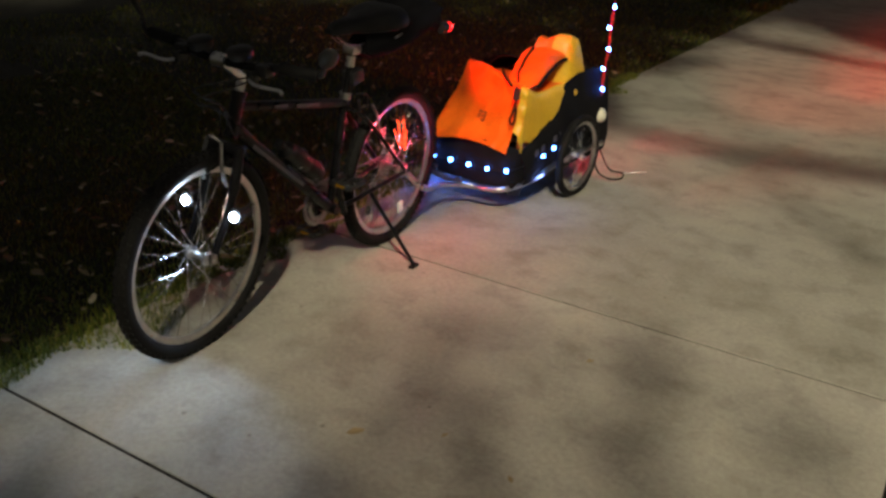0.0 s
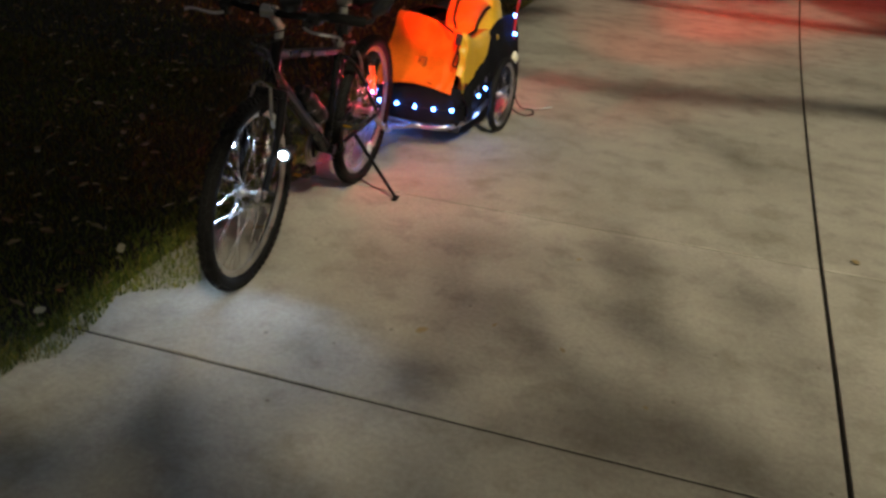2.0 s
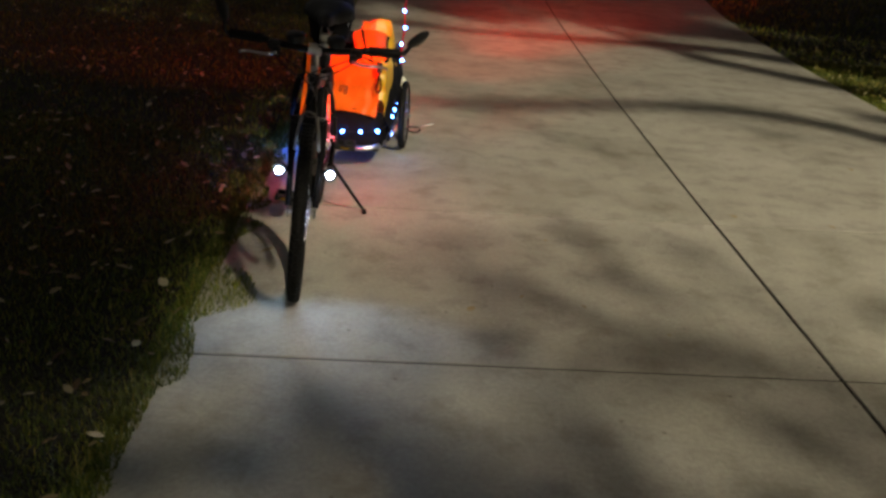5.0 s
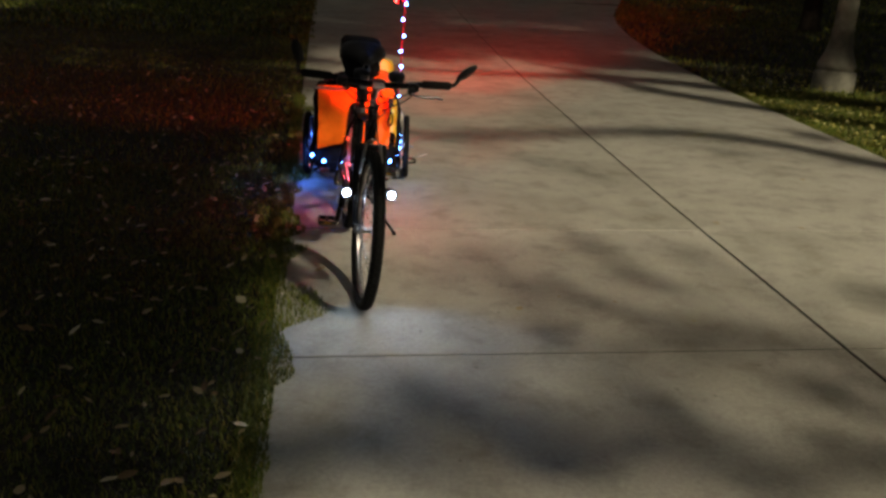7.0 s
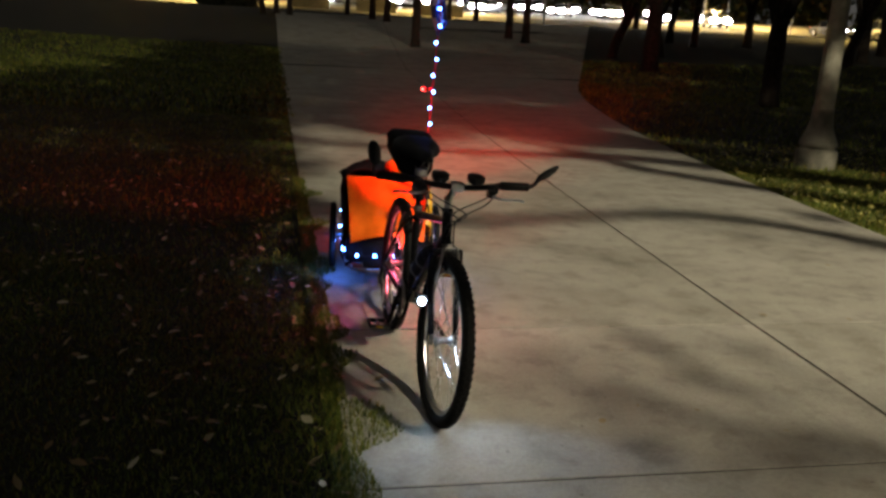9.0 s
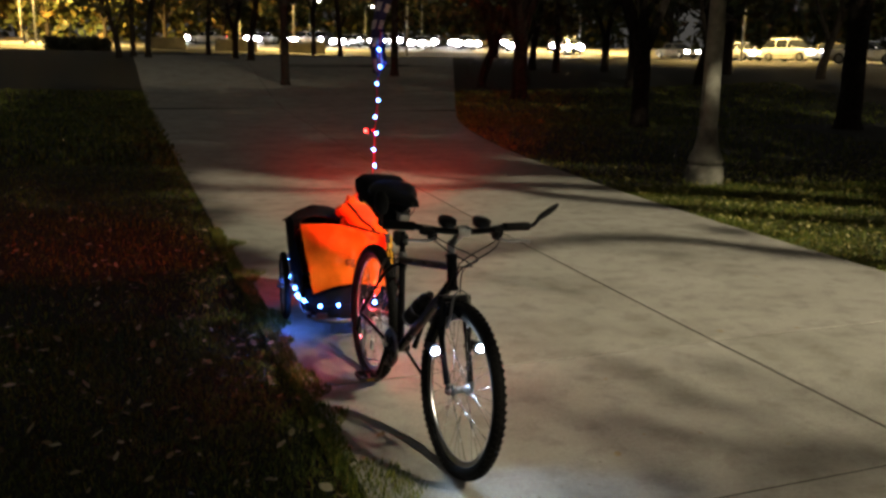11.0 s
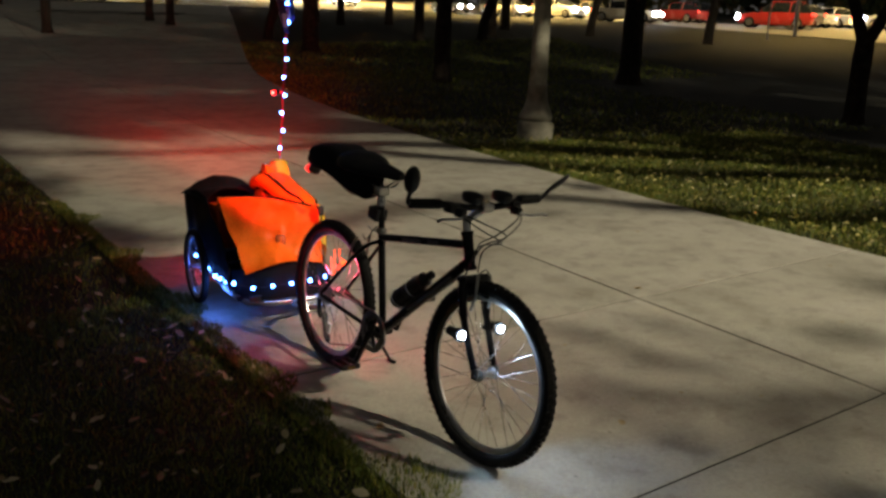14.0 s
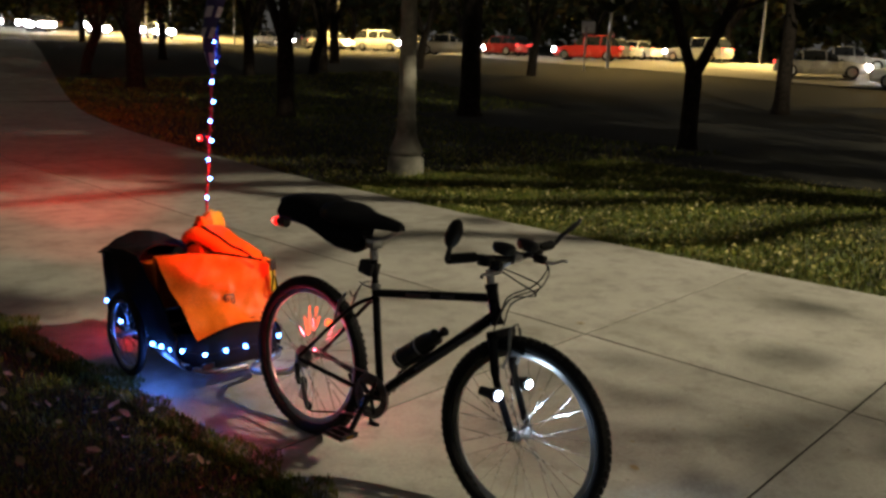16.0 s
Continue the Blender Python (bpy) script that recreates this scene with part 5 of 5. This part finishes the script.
    for k in range(150):
        y = own.uniform(1.2, 8.0)
        x = -2.0 - 0.09 * y - own.uniform(0.5 if y > 1.9 else 0.42, 3.8)
        lawn.append((*over(x, y, own.uniform(0.34, 0.42)), own.uniform(0.2, 0.34)))
    v, f = leaf_cloud(lawn, 6000, 0.11, own, 0.8)
    triangles("shade_foliage", v, f, FOLIAGE, parent=tree, kind="")
    own = np.random.default_rng(104)
    near = [(*over(own.uniform(-6.0, -2.7), own.uniform(-2.8, 1.4), own.uniform(0.34, 0.42)), own.uniform(0.2, 0.34)) for k in range(46)]
    v, f = leaf_cloud(near, 130, 0.11, own, 0.8)
    triangles("shade_foliage", v, f, FOLIAGE, parent=tree, kind="")
    fringe = []
    for k in range(40):
        y = own.uniform(-0.5, 1.7)
        fringe.append((*over(-2.0 - 0.09 * y - own.uniform(0.1, 0.9), y, own.uniform(0.32, 0.4)), own.uniform(0.13, 0.22)))
    v, f = leaf_cloud(fringe, 330, 0.09, own, 0.8)
    triangles("shade_foliage", v, f, FOLIAGE, parent=tree, kind="")
    far = [(*over(own.uniform(-6.0, 2.6), own.uniform(10.5, 26.0), own.uniform(0.34, 0.42)), own.uniform(0.3, 0.5)) for k in range(110)]
    v, f = leaf_cloud(far, 6800, 0.12, own, 0.8)
    triangles("shade_foliage", v, f, FOLIAGE, parent=tree, kind="")
    for count, leaves, x0, x1, y0, y1 in ((26, 640, -2.2, 1.2, -2.5, 1.1), (16, 230, -2.1, 0.3, 0.8, 2.3)):
        sprays = [(*over(own.uniform(x0, x1), own.uniform(y0, y1), own.uniform(0.30, 0.42)), own.uniform(0.3, 0.55)) for k in range(count)]
        v, f = leaf_cloud(sprays, leaves, 0.09, own, 0.8)
        triangles("shade_foliage", v, f, FOLIAGE, parent=tree, kind="")
    # tufts placed so that their shade draws a forked dark mark on the path
    tufts = [(*over(x, y, 0.33), 0.1) for x, y in ((-2.1, 0.58), (-1.97, 0.66), (-1.84, 0.75), (-1.7, 0.86), (-1.6, 1.0), (-1.42, 0.95), (-1.3, 0.75), (-1.16, 0.62), (-1.0, 0.55))]
    v, f = leaf_cloud(tufts, 150, 0.07, own, 0.8)
    triangles("shade_foliage", v, f, FOLIAGE, parent=tree, kind="")

build_shade_tree()


def edge_noise(y):
    return 0.05 * math.sin(5.1 * y + 0.6) + 0.035 * math.sin(11.3 * y) + 0.02 * math.sin(23.0 * y + 1) + 0.12 * math.exp(-((y - 1.82) / 0.24) ** 2) + 0.05 * math.exp(-((y - 0.95) / 0.14) ** 2) - 0.05 * math.exp(-((y - 1.38) / 0.1) ** 2)


def build_grass():
    rng = np.random.default_rng(5)
    edge = np.vectorize(edge_noise)
    def blades(x, y, low, high, width):
        n = len(x)
        a = rng.uniform(0, 2 * math.pi, n)
        h = rng.uniform(low, high, n)
        lean = rng.uniform(0.1, 0.9, n)
        z = np.interp(np.hypot(x + 2.5, y + 0.5), (28.0, 33.0, 49.0), (0.0, 0.2, 1.35)) - 0.03
        dx, dy = np.cos(a), np.sin(a)
        base = np.stack([x, y, z], 1)
        side = np.stack([-dy * width, dx * width, 0 * dx], 1)
        mid = base + np.stack([dx * h * lean * 0.35, dy * h * lean * 0.35, h * 0.62], 1)
        tip = base + np.stack([dx * h * lean, dy * h * lean, h * (1.05 - 0.35 * lean)], 1)
        v = np.stack([base - side, base + side, mid + side * 0.7, mid - side * 0.7, tip], 1).reshape(-1, 3)
        o = np.arange(n)[:, None] * 5
        return v, np.concatenate([o + [0, 1, 2], o + [0, 2, 3], o + [3, 2, 4]])
    def lawn(name, xs, ys, n, low, high, width, left, label, falloff):
        y = rng.uniform(*ys, n)
        s = rng.uniform(0, 1, n) ** falloff
        if left:
            x = -2.0 - 0.09 * y + edge(y) + 0.04 - s * xs
        else:
            x = np.where(y < 24, 2.85 - 0.13 * y + 0.0085 * y * y, 4.63 + 0.278 * (y - 24)) + 0.5 * edge(y + 3) + s * xs
        v, f = blades(x, y, low, high, width)
        triangles(name, v, f, GRASS, label, "grass")
    y = rng.uniform(-3.0, 7.0, 24000)
    x = -2.0 - 0.09 * y - 0.06 + rng.uniform(0, 1, len(y)) * (0.10 + np.maximum(0, 1.5 * edge(y)))
    v, f = blades(x, y, 0.012, 0.042, 0.0028)
    v[:, 2] += 0.022
    triangles("grass", v, f, GRASS, "ragged grass creeping over the path's edge", "grass")
    lawn("grass", 3.4, (-3.4, 4.2), 120000, 0.01, 0.034, 0.0026, True, "short dark green lawn grass beside the path", 1.25)
    lawn("grass", 5.5, (3.6, 13.0), 28000, 0.018, 0.055, 0.0045, True, "short dark green lawn grass beside the path", 1.3)
    lawn("grass", 6.0, (-2.6, 9.0), 125000, 0.02, 0.065, 0.0046, False, "lamp-lit green lawn grass strewn with leaves", 1.25)
    lawn("grass", 16.0, (12.5, 34.0), 34000, 0.05, 0.12, 0.016, True, "dark lawn grass stretching towards the trees", 1.3)
    lawn("grass", 16.0, (20.0, 34.0), 12000, 0.05, 0.12, 0.018, False, "dark lawn grass stretching towards the trees", 1.3)
    lawn("grass", 9.0, (8.5, 22.0), 8000, 0.04, 0.1, 0.011, False, "dim lawn grass under the park trees", 1.2)


build_grass()


def leaf_shape(size):
    """A curled leaf with a midrib, as vertices and quads."""
    out = [(-1.0, 0.0, 0.05), (-0.55, 0.38, 0.16), (0.0, 0.5, 0.22), (0.6, 0.33, 0.18), (1.0, 0.0, 0.3), (0.6, -0.33, 0.15), (0.0, -0.5, 0.25), (-0.55, -0.38, 0.12), (-0.4, 0, 0.02), (0.3, 0, 0.05)]
    faces = [(0, 8, 1), (0, 7, 8), (1, 8, 2), (7, 6, 8), (8, 9, 2), (8, 6, 9), (2, 9, 3), (6, 5, 9), (3, 9, 4), (5, 4, 9)]
    return np.array(out) * size, np.array(faces)


def build_leaves():
    rng = np.random.default_rng(9)
    def strewn(spots, low, high, z):
        vs, fs = [], []
        for x, y in spots:
            v, f = leaf_shape(rng.uniform(low, high))
            m = np.array(Euler((rng.uniform(-0.5, 0.5), rng.uniform(-0.5, 0.5), rng.uniform(0, 6.28))).to_matrix())
            vs.append(v * np.array([1, rng.uniform(0.7, 1.2), rng.uniform(0.6, 1.8)]) @ m.T + np.array([x, y, z + rng.uniform(0, 0.02)]))
            fs.append(f + 10 * (len(vs) - 1))
        return np.concatenate(vs), np.concatenate(fs)
    left = []
    for k in range(420):
        y = rng.uniform(0.0, 12.0)
        left.append((-2.08 - 0.09 * y - rng.uniform(0, 1) ** 1.3 * (2.2 + 0.4 * y), y))
    for k in range(900):
        y = rng.uniform(-0.4, 9.0)
        left.append((-2.02 - 0.09 * y - rng.uniform(0, 1) ** 1.2 * (2.0 + 0.4 * y), y))
    v, f = strewn(left, 0.01, 0.034, 0.014)
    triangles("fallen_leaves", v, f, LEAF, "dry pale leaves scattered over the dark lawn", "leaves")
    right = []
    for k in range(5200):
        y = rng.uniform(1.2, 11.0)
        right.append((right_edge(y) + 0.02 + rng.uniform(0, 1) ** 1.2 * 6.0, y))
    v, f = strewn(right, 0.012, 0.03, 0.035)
    triangles("fallen_leaves", v, f, LIT_LEAF, "leaves lying thick in the lit grass, coloured pale and yellowish as lamp-lit", "leaves")
    for x, y, s in ((0.255, 3.16, 0.03), (0.757, 3.12, 0.022), (-1.10, 1.798, 0.03), (-0.772, 2.59, 0.018), (-0.653, 1.907, 0.014), (-0.9, 1.95, 0.012), (1.3, 4.3, 0.025), (1.9, 3.0, 0.025), (0.9, 2.2, 0.016), (-0.35, 1.72, 0.012), (-2.0, 2.2, 0.03)):
        v, f = leaf_shape(s)
        m = np.array(Euler((0, 0, rng.uniform(0, 6.28))).to_matrix())
        ob = triangles("fallen_leaf", v * np.array([1, 1, 1.0]) @ m.T, f, LEAF, "small curled dry leaf on the concrete", "leaf", kind="")
        ob.location = (x, y, 0.002)
        tagged(ob, group="leaves on the path")


build_leaves()


# ---- the streets behind the park ----
CAR_GLASS = surface("dark_car_glass", (0.01, 0.012, 0.014), (0.02, 0.022, 0.025), 0.08, scale=3.0, bump=0.0, spread=0.03)
HEADLIGHT = glow("car_headlight", (0.95, 0.96, 1.0), 70.0)
TAILLIGHT = glow("car_tail_light", (1.0, 0.05, 0.04), 5.0)
PAINTS = {}
for key, colour in (("silver", (0.42, 0.43, 0.44)), ("white", (0.7, 0.7, 0.68)), ("red", (0.4, 0.03, 0.03)), ("black", (0.02, 0.02, 0.024)), ("grey", (0.16, 0.165, 0.17)), ("tan", (0.34, 0.3, 0.22))):
    PAINTS[key] = surface(key + "_car_paint", tuple(c * 0.92 for c in colour), colour, 0.25, 0.2 if key == "silver" else 0.0, scale=2.0, bump=0.01, coat=0.5)


def build_car(at, turn, colour, tall=False, glare_size=0.27):
    """A parked or queuing car, nose along +x."""
    kind = "sport utility car" if tall else "saloon car"
    car = thing("car", Matrix.Translation(on_ground(*at) + Vector((0, 0, 0.03))) @ pose(0, 0, 0, 0, 0, turn), colour + " " + kind + " with lit headlights on the street", "car", "cars on the street")
    hh, L, W = (1.68 if tall else 1.44), 4.6, 1.82
    belt = 1.0 if tall else 0.9
    secs = []
    for x, w, low, top in ((-2.3, 0.72, 0.42, 0.78), (-2.2, 0.86, 0.28, belt - 0.04), (-1.6, 0.91, 0.22, belt), (-0.6, 0.91, 0.2, belt), (0.7, 0.91, 0.2, belt - 0.02), (1.5, 0.9, 0.22, belt - 0.09), (2.1, 0.82, 0.26, belt - 0.2), (2.28, 0.68, 0.36, belt - 0.32)):
        secs.append([(x, w * sx, z) for sx, z in ((-0.9, low), (0.9, low), (1.0, low + 0.14), (1.0, (low + top) / 2), (0.95, top - 0.05), (0.86, top), (-0.86, top), (-0.95, top - 0.05), (-1.0, (low + top) / 2), (-1.0, low + 0.14))])
    part("body", loft(secs), PAINTS[colour], car)
    rear = -2.15 if tall else -1.3
    cab = []
    for f, x0, x1, w in ((0.0, rear, 1.05, 0.84), (0.5, rear + 0.22, 0.62, 0.78), (0.93, rear + 0.5, 0.2, 0.69)):
        z = belt - 0.03 + (hh - belt) * f
        cab.append([(x0, -w, z), (x0 + 0.25, -w - 0.01, z), ((x0 + x1) / 2, -w - 0.015, z), (x1 - 0.15, -w, z), (x1, -w * 0.8, z), (x1 + 0.04, 0, z), (x1, w * 0.8, z), (x1 - 0.15, w, z), ((x0 + x1) / 2, w + 0.015, z), (x0 + 0.25, w + 0.01, z), (x0, w, z), (x0 - 0.03, 0, z)])
    part("cabin_glass", loft(cab), CAR_GLASS, car, "dark tinted glass")
    roof = []
    for f, g in ((0.90, 1.02), (0.97, 0.97), (1.0, 0.8)):
        z = belt - 0.03 + (hh - belt) * f
        xm, xl = (rear + 0.5 + 0.2) / 2, (0.2 - rear - 0.5) / 2
        roof.append([(xm + xl * g * cx, 0.70 * g * cy, z) for cx, cy in ((-1.03, -0.9), (-0.9, -1), (0.85, -1), (1.03, -0.85), (1.06, 0), (1.03, 0.85), (0.85, 1), (-0.9, 1), (-1.03, 0.9), (-1.06, 0))])
    part("roof", loft(roof), PAINTS[colour], car)
    for x in (-0.55, 0.55):
        for sy in (-1, 1):
            part("pillar", tubes(([(x - 0.35, sy * 0.865, belt - 0.03), (x - 0.42, sy * 0.71, hh - 0.07)], 0.035), sides=6), PAINTS[colour], car)
    for x in (-1.42, 1.42):
        for sy in (-1, 1):
            w = part("wheel", lathe([(0.21, -0.1), (0.3, -0.1), (0.335, -0.06), (0.335, 0.06), (0.3, 0.1), (0.21, 0.1)], 22, "Y", at=Matrix.Translation((x, sy * 0.82, 0.335)), closed=True), RUBBER, car)
            part("rim", lathe([(0.0, sy * 0.08), (0.05, sy * 0.085), (0.19, sy * 0.07), (0.215, sy * 0.095)], 14, "Y", at=Matrix.Translation((x, sy * 0.82, 0.335))), ALLOY, w)
    for sy in (-1, 1):
        # headlight balls are oversized: their glare is put into the shape
        part("headlight", ball(glare_size, Matrix.Translation((2.17, sy * 0.62, belt - 0.33)), (0.7, 1.2, 0.7)), HEADLIGHT, car, "white headlight ball swollen to the size of its glare")
        part("tail_light", ball(0.14, Matrix.Translation((-2.22, sy * 0.68, belt - 0.14)), (0.5, 1.0, 0.7)), TAILLIGHT, car, "glowing red tail light")
        part("side_mirror", ball(0.1, Matrix.Translation((0.75, sy * 0.98, belt + 0.06)), (0.6, 1.0, 0.7)), PAINTS[colour], car)
    return car


for x, y, turn, colour, tall in ((40.4, 20.0, -62, "silver", False), (48.1, 21.8, -66, "silver", False), (43.0, 37.1, 120, "red", True), (37.1, 44.4, -60, "white", False), (43.8, 46.4, 100, "red", False), (46.5, 38.0, 96, "silver", False),
                                 (39.6, 55.0, -78, "white", True), (38.7, 60.5, -80, "white", False), (42.0, 66.5, -80, "grey", True), (45.0, 58.0, 95, "tan", False), (50.5, 52.0, 95, "black", True), (50.0, 33.0, 92, "white", True), (41.0, 74.0, -80, "silver", False),
                                 (53.6, 41.0, 92, "white", False), (51.5, 18.0, 90, "grey", False), (38.0, 14.0, -85, "white", False),
                                 (-2.5, 104.9, 175, "white", False), (8.5, 103.5, -140, "white", True), (13.5, 101.5, -130, "silver", False), (18.0, 103.0, -120, "white", True), (22.0, 99.5, -120, "white", False), (26.5, 96.0, -115, "grey", True), (31.0, 92.0, -105, "white", False), (35.0, 86.0, -100, "silver", True), (29.0, 103.5, -160, "tan", False), (4.0, 107.5, -125, "white", False), (11.0, 106.8, -118, "grey", True), (15.5, 106.0, -115, "white", False), (20.5, 106.5, -112, "silver", True), (24.5, 104.5, -112, "white", False), (33.0, 99.5, -108, "white", True), (28.2, 99.2, -110, "silver", False), (36.5, 93.0, -104, "black", False)):
    build_car((x, y), turn, colour, tall, 0.4 if y > 84 else 0.25)

LAMP_GLOW = glow("street_lamp_lens", (1.0, 0.9, 0.66), 40.0)
AMBER_GLOW = glow("amber_lamp_lens", (1.0, 0.66, 0.12), 30.0)
GREEN_GLOW = glow("green_signal_lens", (0.05, 1.0, 0.6), 9.0)


def build_street_lamp(at, height, lens, power, colour, label, globe=False):
    base = on_ground(*at)
    ob = thing("street_lamp", Matrix.Translation(base), label, "street lamp", "street lamps")
    part("pole", tubes(([(0, 0, -0.1), (0, 0, height)], [0.11, 0.07]), sides=10), STEEL, ob)
    part("arm", tubes((smooth_path([(0, 0, height - 0.3), (0.2, -0.1, height + 0.05), (0.9, -0.4, height + 0.12)]), 0.045), sides=8), STEEL, ob)
    head = part("lamp_head", block((0.75, 0.34, 0.16), Matrix.Translation((1.1, -0.5, height + 0.12)), 0.05), STEEL, ob)
    part("lens", ball(0.26, Matrix.Translation((1.1, -0.5, height + 0.02)), (1.2, 0.8, 0.6)), lens, head, "glowing lamp lens")
    if power:
        at = base + Vector((1.1, -0.5, height - 0.3))
        aim = Vector((0, 6, -3)) if globe else Vector((0, 0.6, -8))
        lamp("street_lamp_light", at - Vector((0, 0, 0.3)), power, colour, 0.2, "SPOT", at + aim, 172 if globe else 138, 0.3 if globe else 0.8)
    return ob


WARM = (1.0, 0.66, 0.2)
build_street_lamp((-18.6, 91.6), 7.4, LAMP_GLOW, 70000, WARM, "tall lit street lamp by the far road")
build_street_lamp((-24.6, 117.5), 8.5, LAMP_GLOW, 70000, WARM, "tall lit street lamp behind the far road", True)
build_street_lamp((6.0, 89.0), 8.0, LAMP_GLOW, 55000, WARM, "tall lit street lamp by the far road")
build_street_lamp((34.5, 88.0), 9.0, LAMP_GLOW, 85000, WARM, "tall lit street lamp by the crossing")
build_street_lamp((36.6, 57.0), 9.0, LAMP_GLOW, 60000, WARM, "tall lit street lamp by the street")
build_street_lamp((53.0, 30.0), 9.0, LAMP_GLOW, 48000, WARM, "tall lit street lamp across the street")
# The next two lamps are made up, to warm the lawn strip by the street.
build_street_lamp((37.2, 31.0), 9.0, LAMP_GLOW, 6500, WARM, "tall street lamp added at the park's edge to brighten the lawn")
build_street_lamp((37.0, 9.0), 9.0, LAMP_GLOW, 6000, WARM, "tall street lamp added at the park's edge to brighten the lawn")
build_street_lamp((13.5, 70.0), 7.0, AMBER_GLOW, 5000, (1.0, 0.68, 0.16), "amber lit lamp among the park trees", True)
build_street_lamp((-34.0, 112.0), 7.0, AMBER_GLOW, 90000, (1.0, 0.6, 0.14), "amber lit lamp by an autumn tree", True)
for x, y, z in ((2.0, 124, 7.6), (12.0, 127, 6.0), (-12.0, 125, 9.5), (20.0, 126, 5.4), (28.0, 124, 8.0)):
    build_street_lamp((x, y), z, LAMP_GLOW, 0, WARM, "small lit lamp far behind the street")


def build_signal(at, height):
    base = on_ground(*at)
    ob = thing("traffic_light", Matrix.Translation(base), "traffic signal showing green at the crossing", "traffic light", "signals at the crossing")
    part("pole", tubes(([(0, 0, -0.1), (0, 0, height)], 0.08), sides=10), STEEL, ob)
    head = part("signal_head", block((0.4, 0.3, 1.1), Matrix.Translation((0, -0.2, height)), 0.04), BLACK_PLASTIC, ob)
    for k in range(3):
        part("lens", lathe([(0.15, 0.0), (0.12, -0.03), (0.0, -0.05)], 16, "Y", at=Matrix.Translation((0, -0.352, height + 0.34 - 0.34 * k)) @ Matrix.Diagonal((1.3, 1, 1.3, 1))), GREEN_GLOW if k == 2 else BLACK_PLASTIC, head, "glowing green lens" if k == 2 else "dark signal lens")


build_signal((35.3, 84.0), 5.6)
build_signal((38.0, 76.0), 5.0)

KERB = surface("pale_cast_concrete_barrier", (0.16, 0.14, 0.11), (0.26, 0.235, 0.19), 0.85, scale=2.0, fine=30.0, bump=0.3)
HEDGE = grass_material("clipped_dark_hedge_leaves", [(0.0, (0.012, 0.02, 0.006)), (0.6, (0.03, 0.04, 0.012)), (1.0, (0.05, 0.05, 0.02))])
for x, y, w in ((-6.3, 88.8, 3.6), (0.2, 86.9, 4.0), (6.4, 84.4, 4.4)):
    b = on_ground(x, y)
    ob = thing("low_wall", Matrix.Translation(b), "low concrete wall block at the park's edge", "low wall", "low walls at the park's edge")
    part("wall_block", block((w, 0.6, 1.1), Matrix.Translation((0, 0, 0.45)), 0.04), KERB, ob)
    part("coping", block((w + 0.1, 0.7, 0.12), Matrix.Translation((0, 0, 1.06)), 0.03), KERB, ob)
for x, y in ((-22.2, 91.9), (-19.6, 92.5)):
    b = on_ground(x, y)
    ob = thing("traffic_cone", Matrix.Translation(b), "dark traffic cone at the road's edge", "traffic cone", "cones at the road's edge")
    part("cone", lathe([(0.26, 0.03), (0.2, 0.3), (0.08, 1.2), (0.05, 1.25), (0.0, 1.25)], 16), BLACK_PLASTIC, ob)
    part("base", block((0.7, 0.7, 0.06), Matrix.Translation((0, 0, 0.03)), 0.02), RUBBER, ob)
rng = np.random.default_rng(31)
b = on_ground(-12.4, 73.3)
ob = thing("bush", Matrix.Translation(b), "broad dark rounded bush on the lawn", "bush")
v, f = leaf_cloud([(dx, dy, 0.45, 0.75) for dx in (-1.8, -0.9, 0.0, 0.9, 1.8) for dy in (-0.4, 0.4)], 3500, 0.16, rng, 0.9)
triangles("bush_leaves", v, f, HEDGE, parent=ob, kind="")
part("stems", tubes(*[([(dx, 0, -0.1), (dx * 1.2, 0.1, 0.7)], 0.04) for dx in (-1.6, -0.8, 0.0, 0.8, 1.6)], sides=6), BARK, ob)
b = on_ground(33.8, 30.0)
ob = thing("street_sign", Matrix.Translation(b), "blank back of a street sign on a post", "street sign")
part("sign_post", tubes(([(0, 0, -0.1), (0, 0, 2.3)], 0.05), sides=8), STEEL, ob)
part("sign_plate", block((0.75, 0.03, 0.6), Matrix.Translation((0.1, -0.06, 2.3)) @ pose(0, 0, 0, 0, 0, -35), 0.02), ALLOY, ob)


build_path()
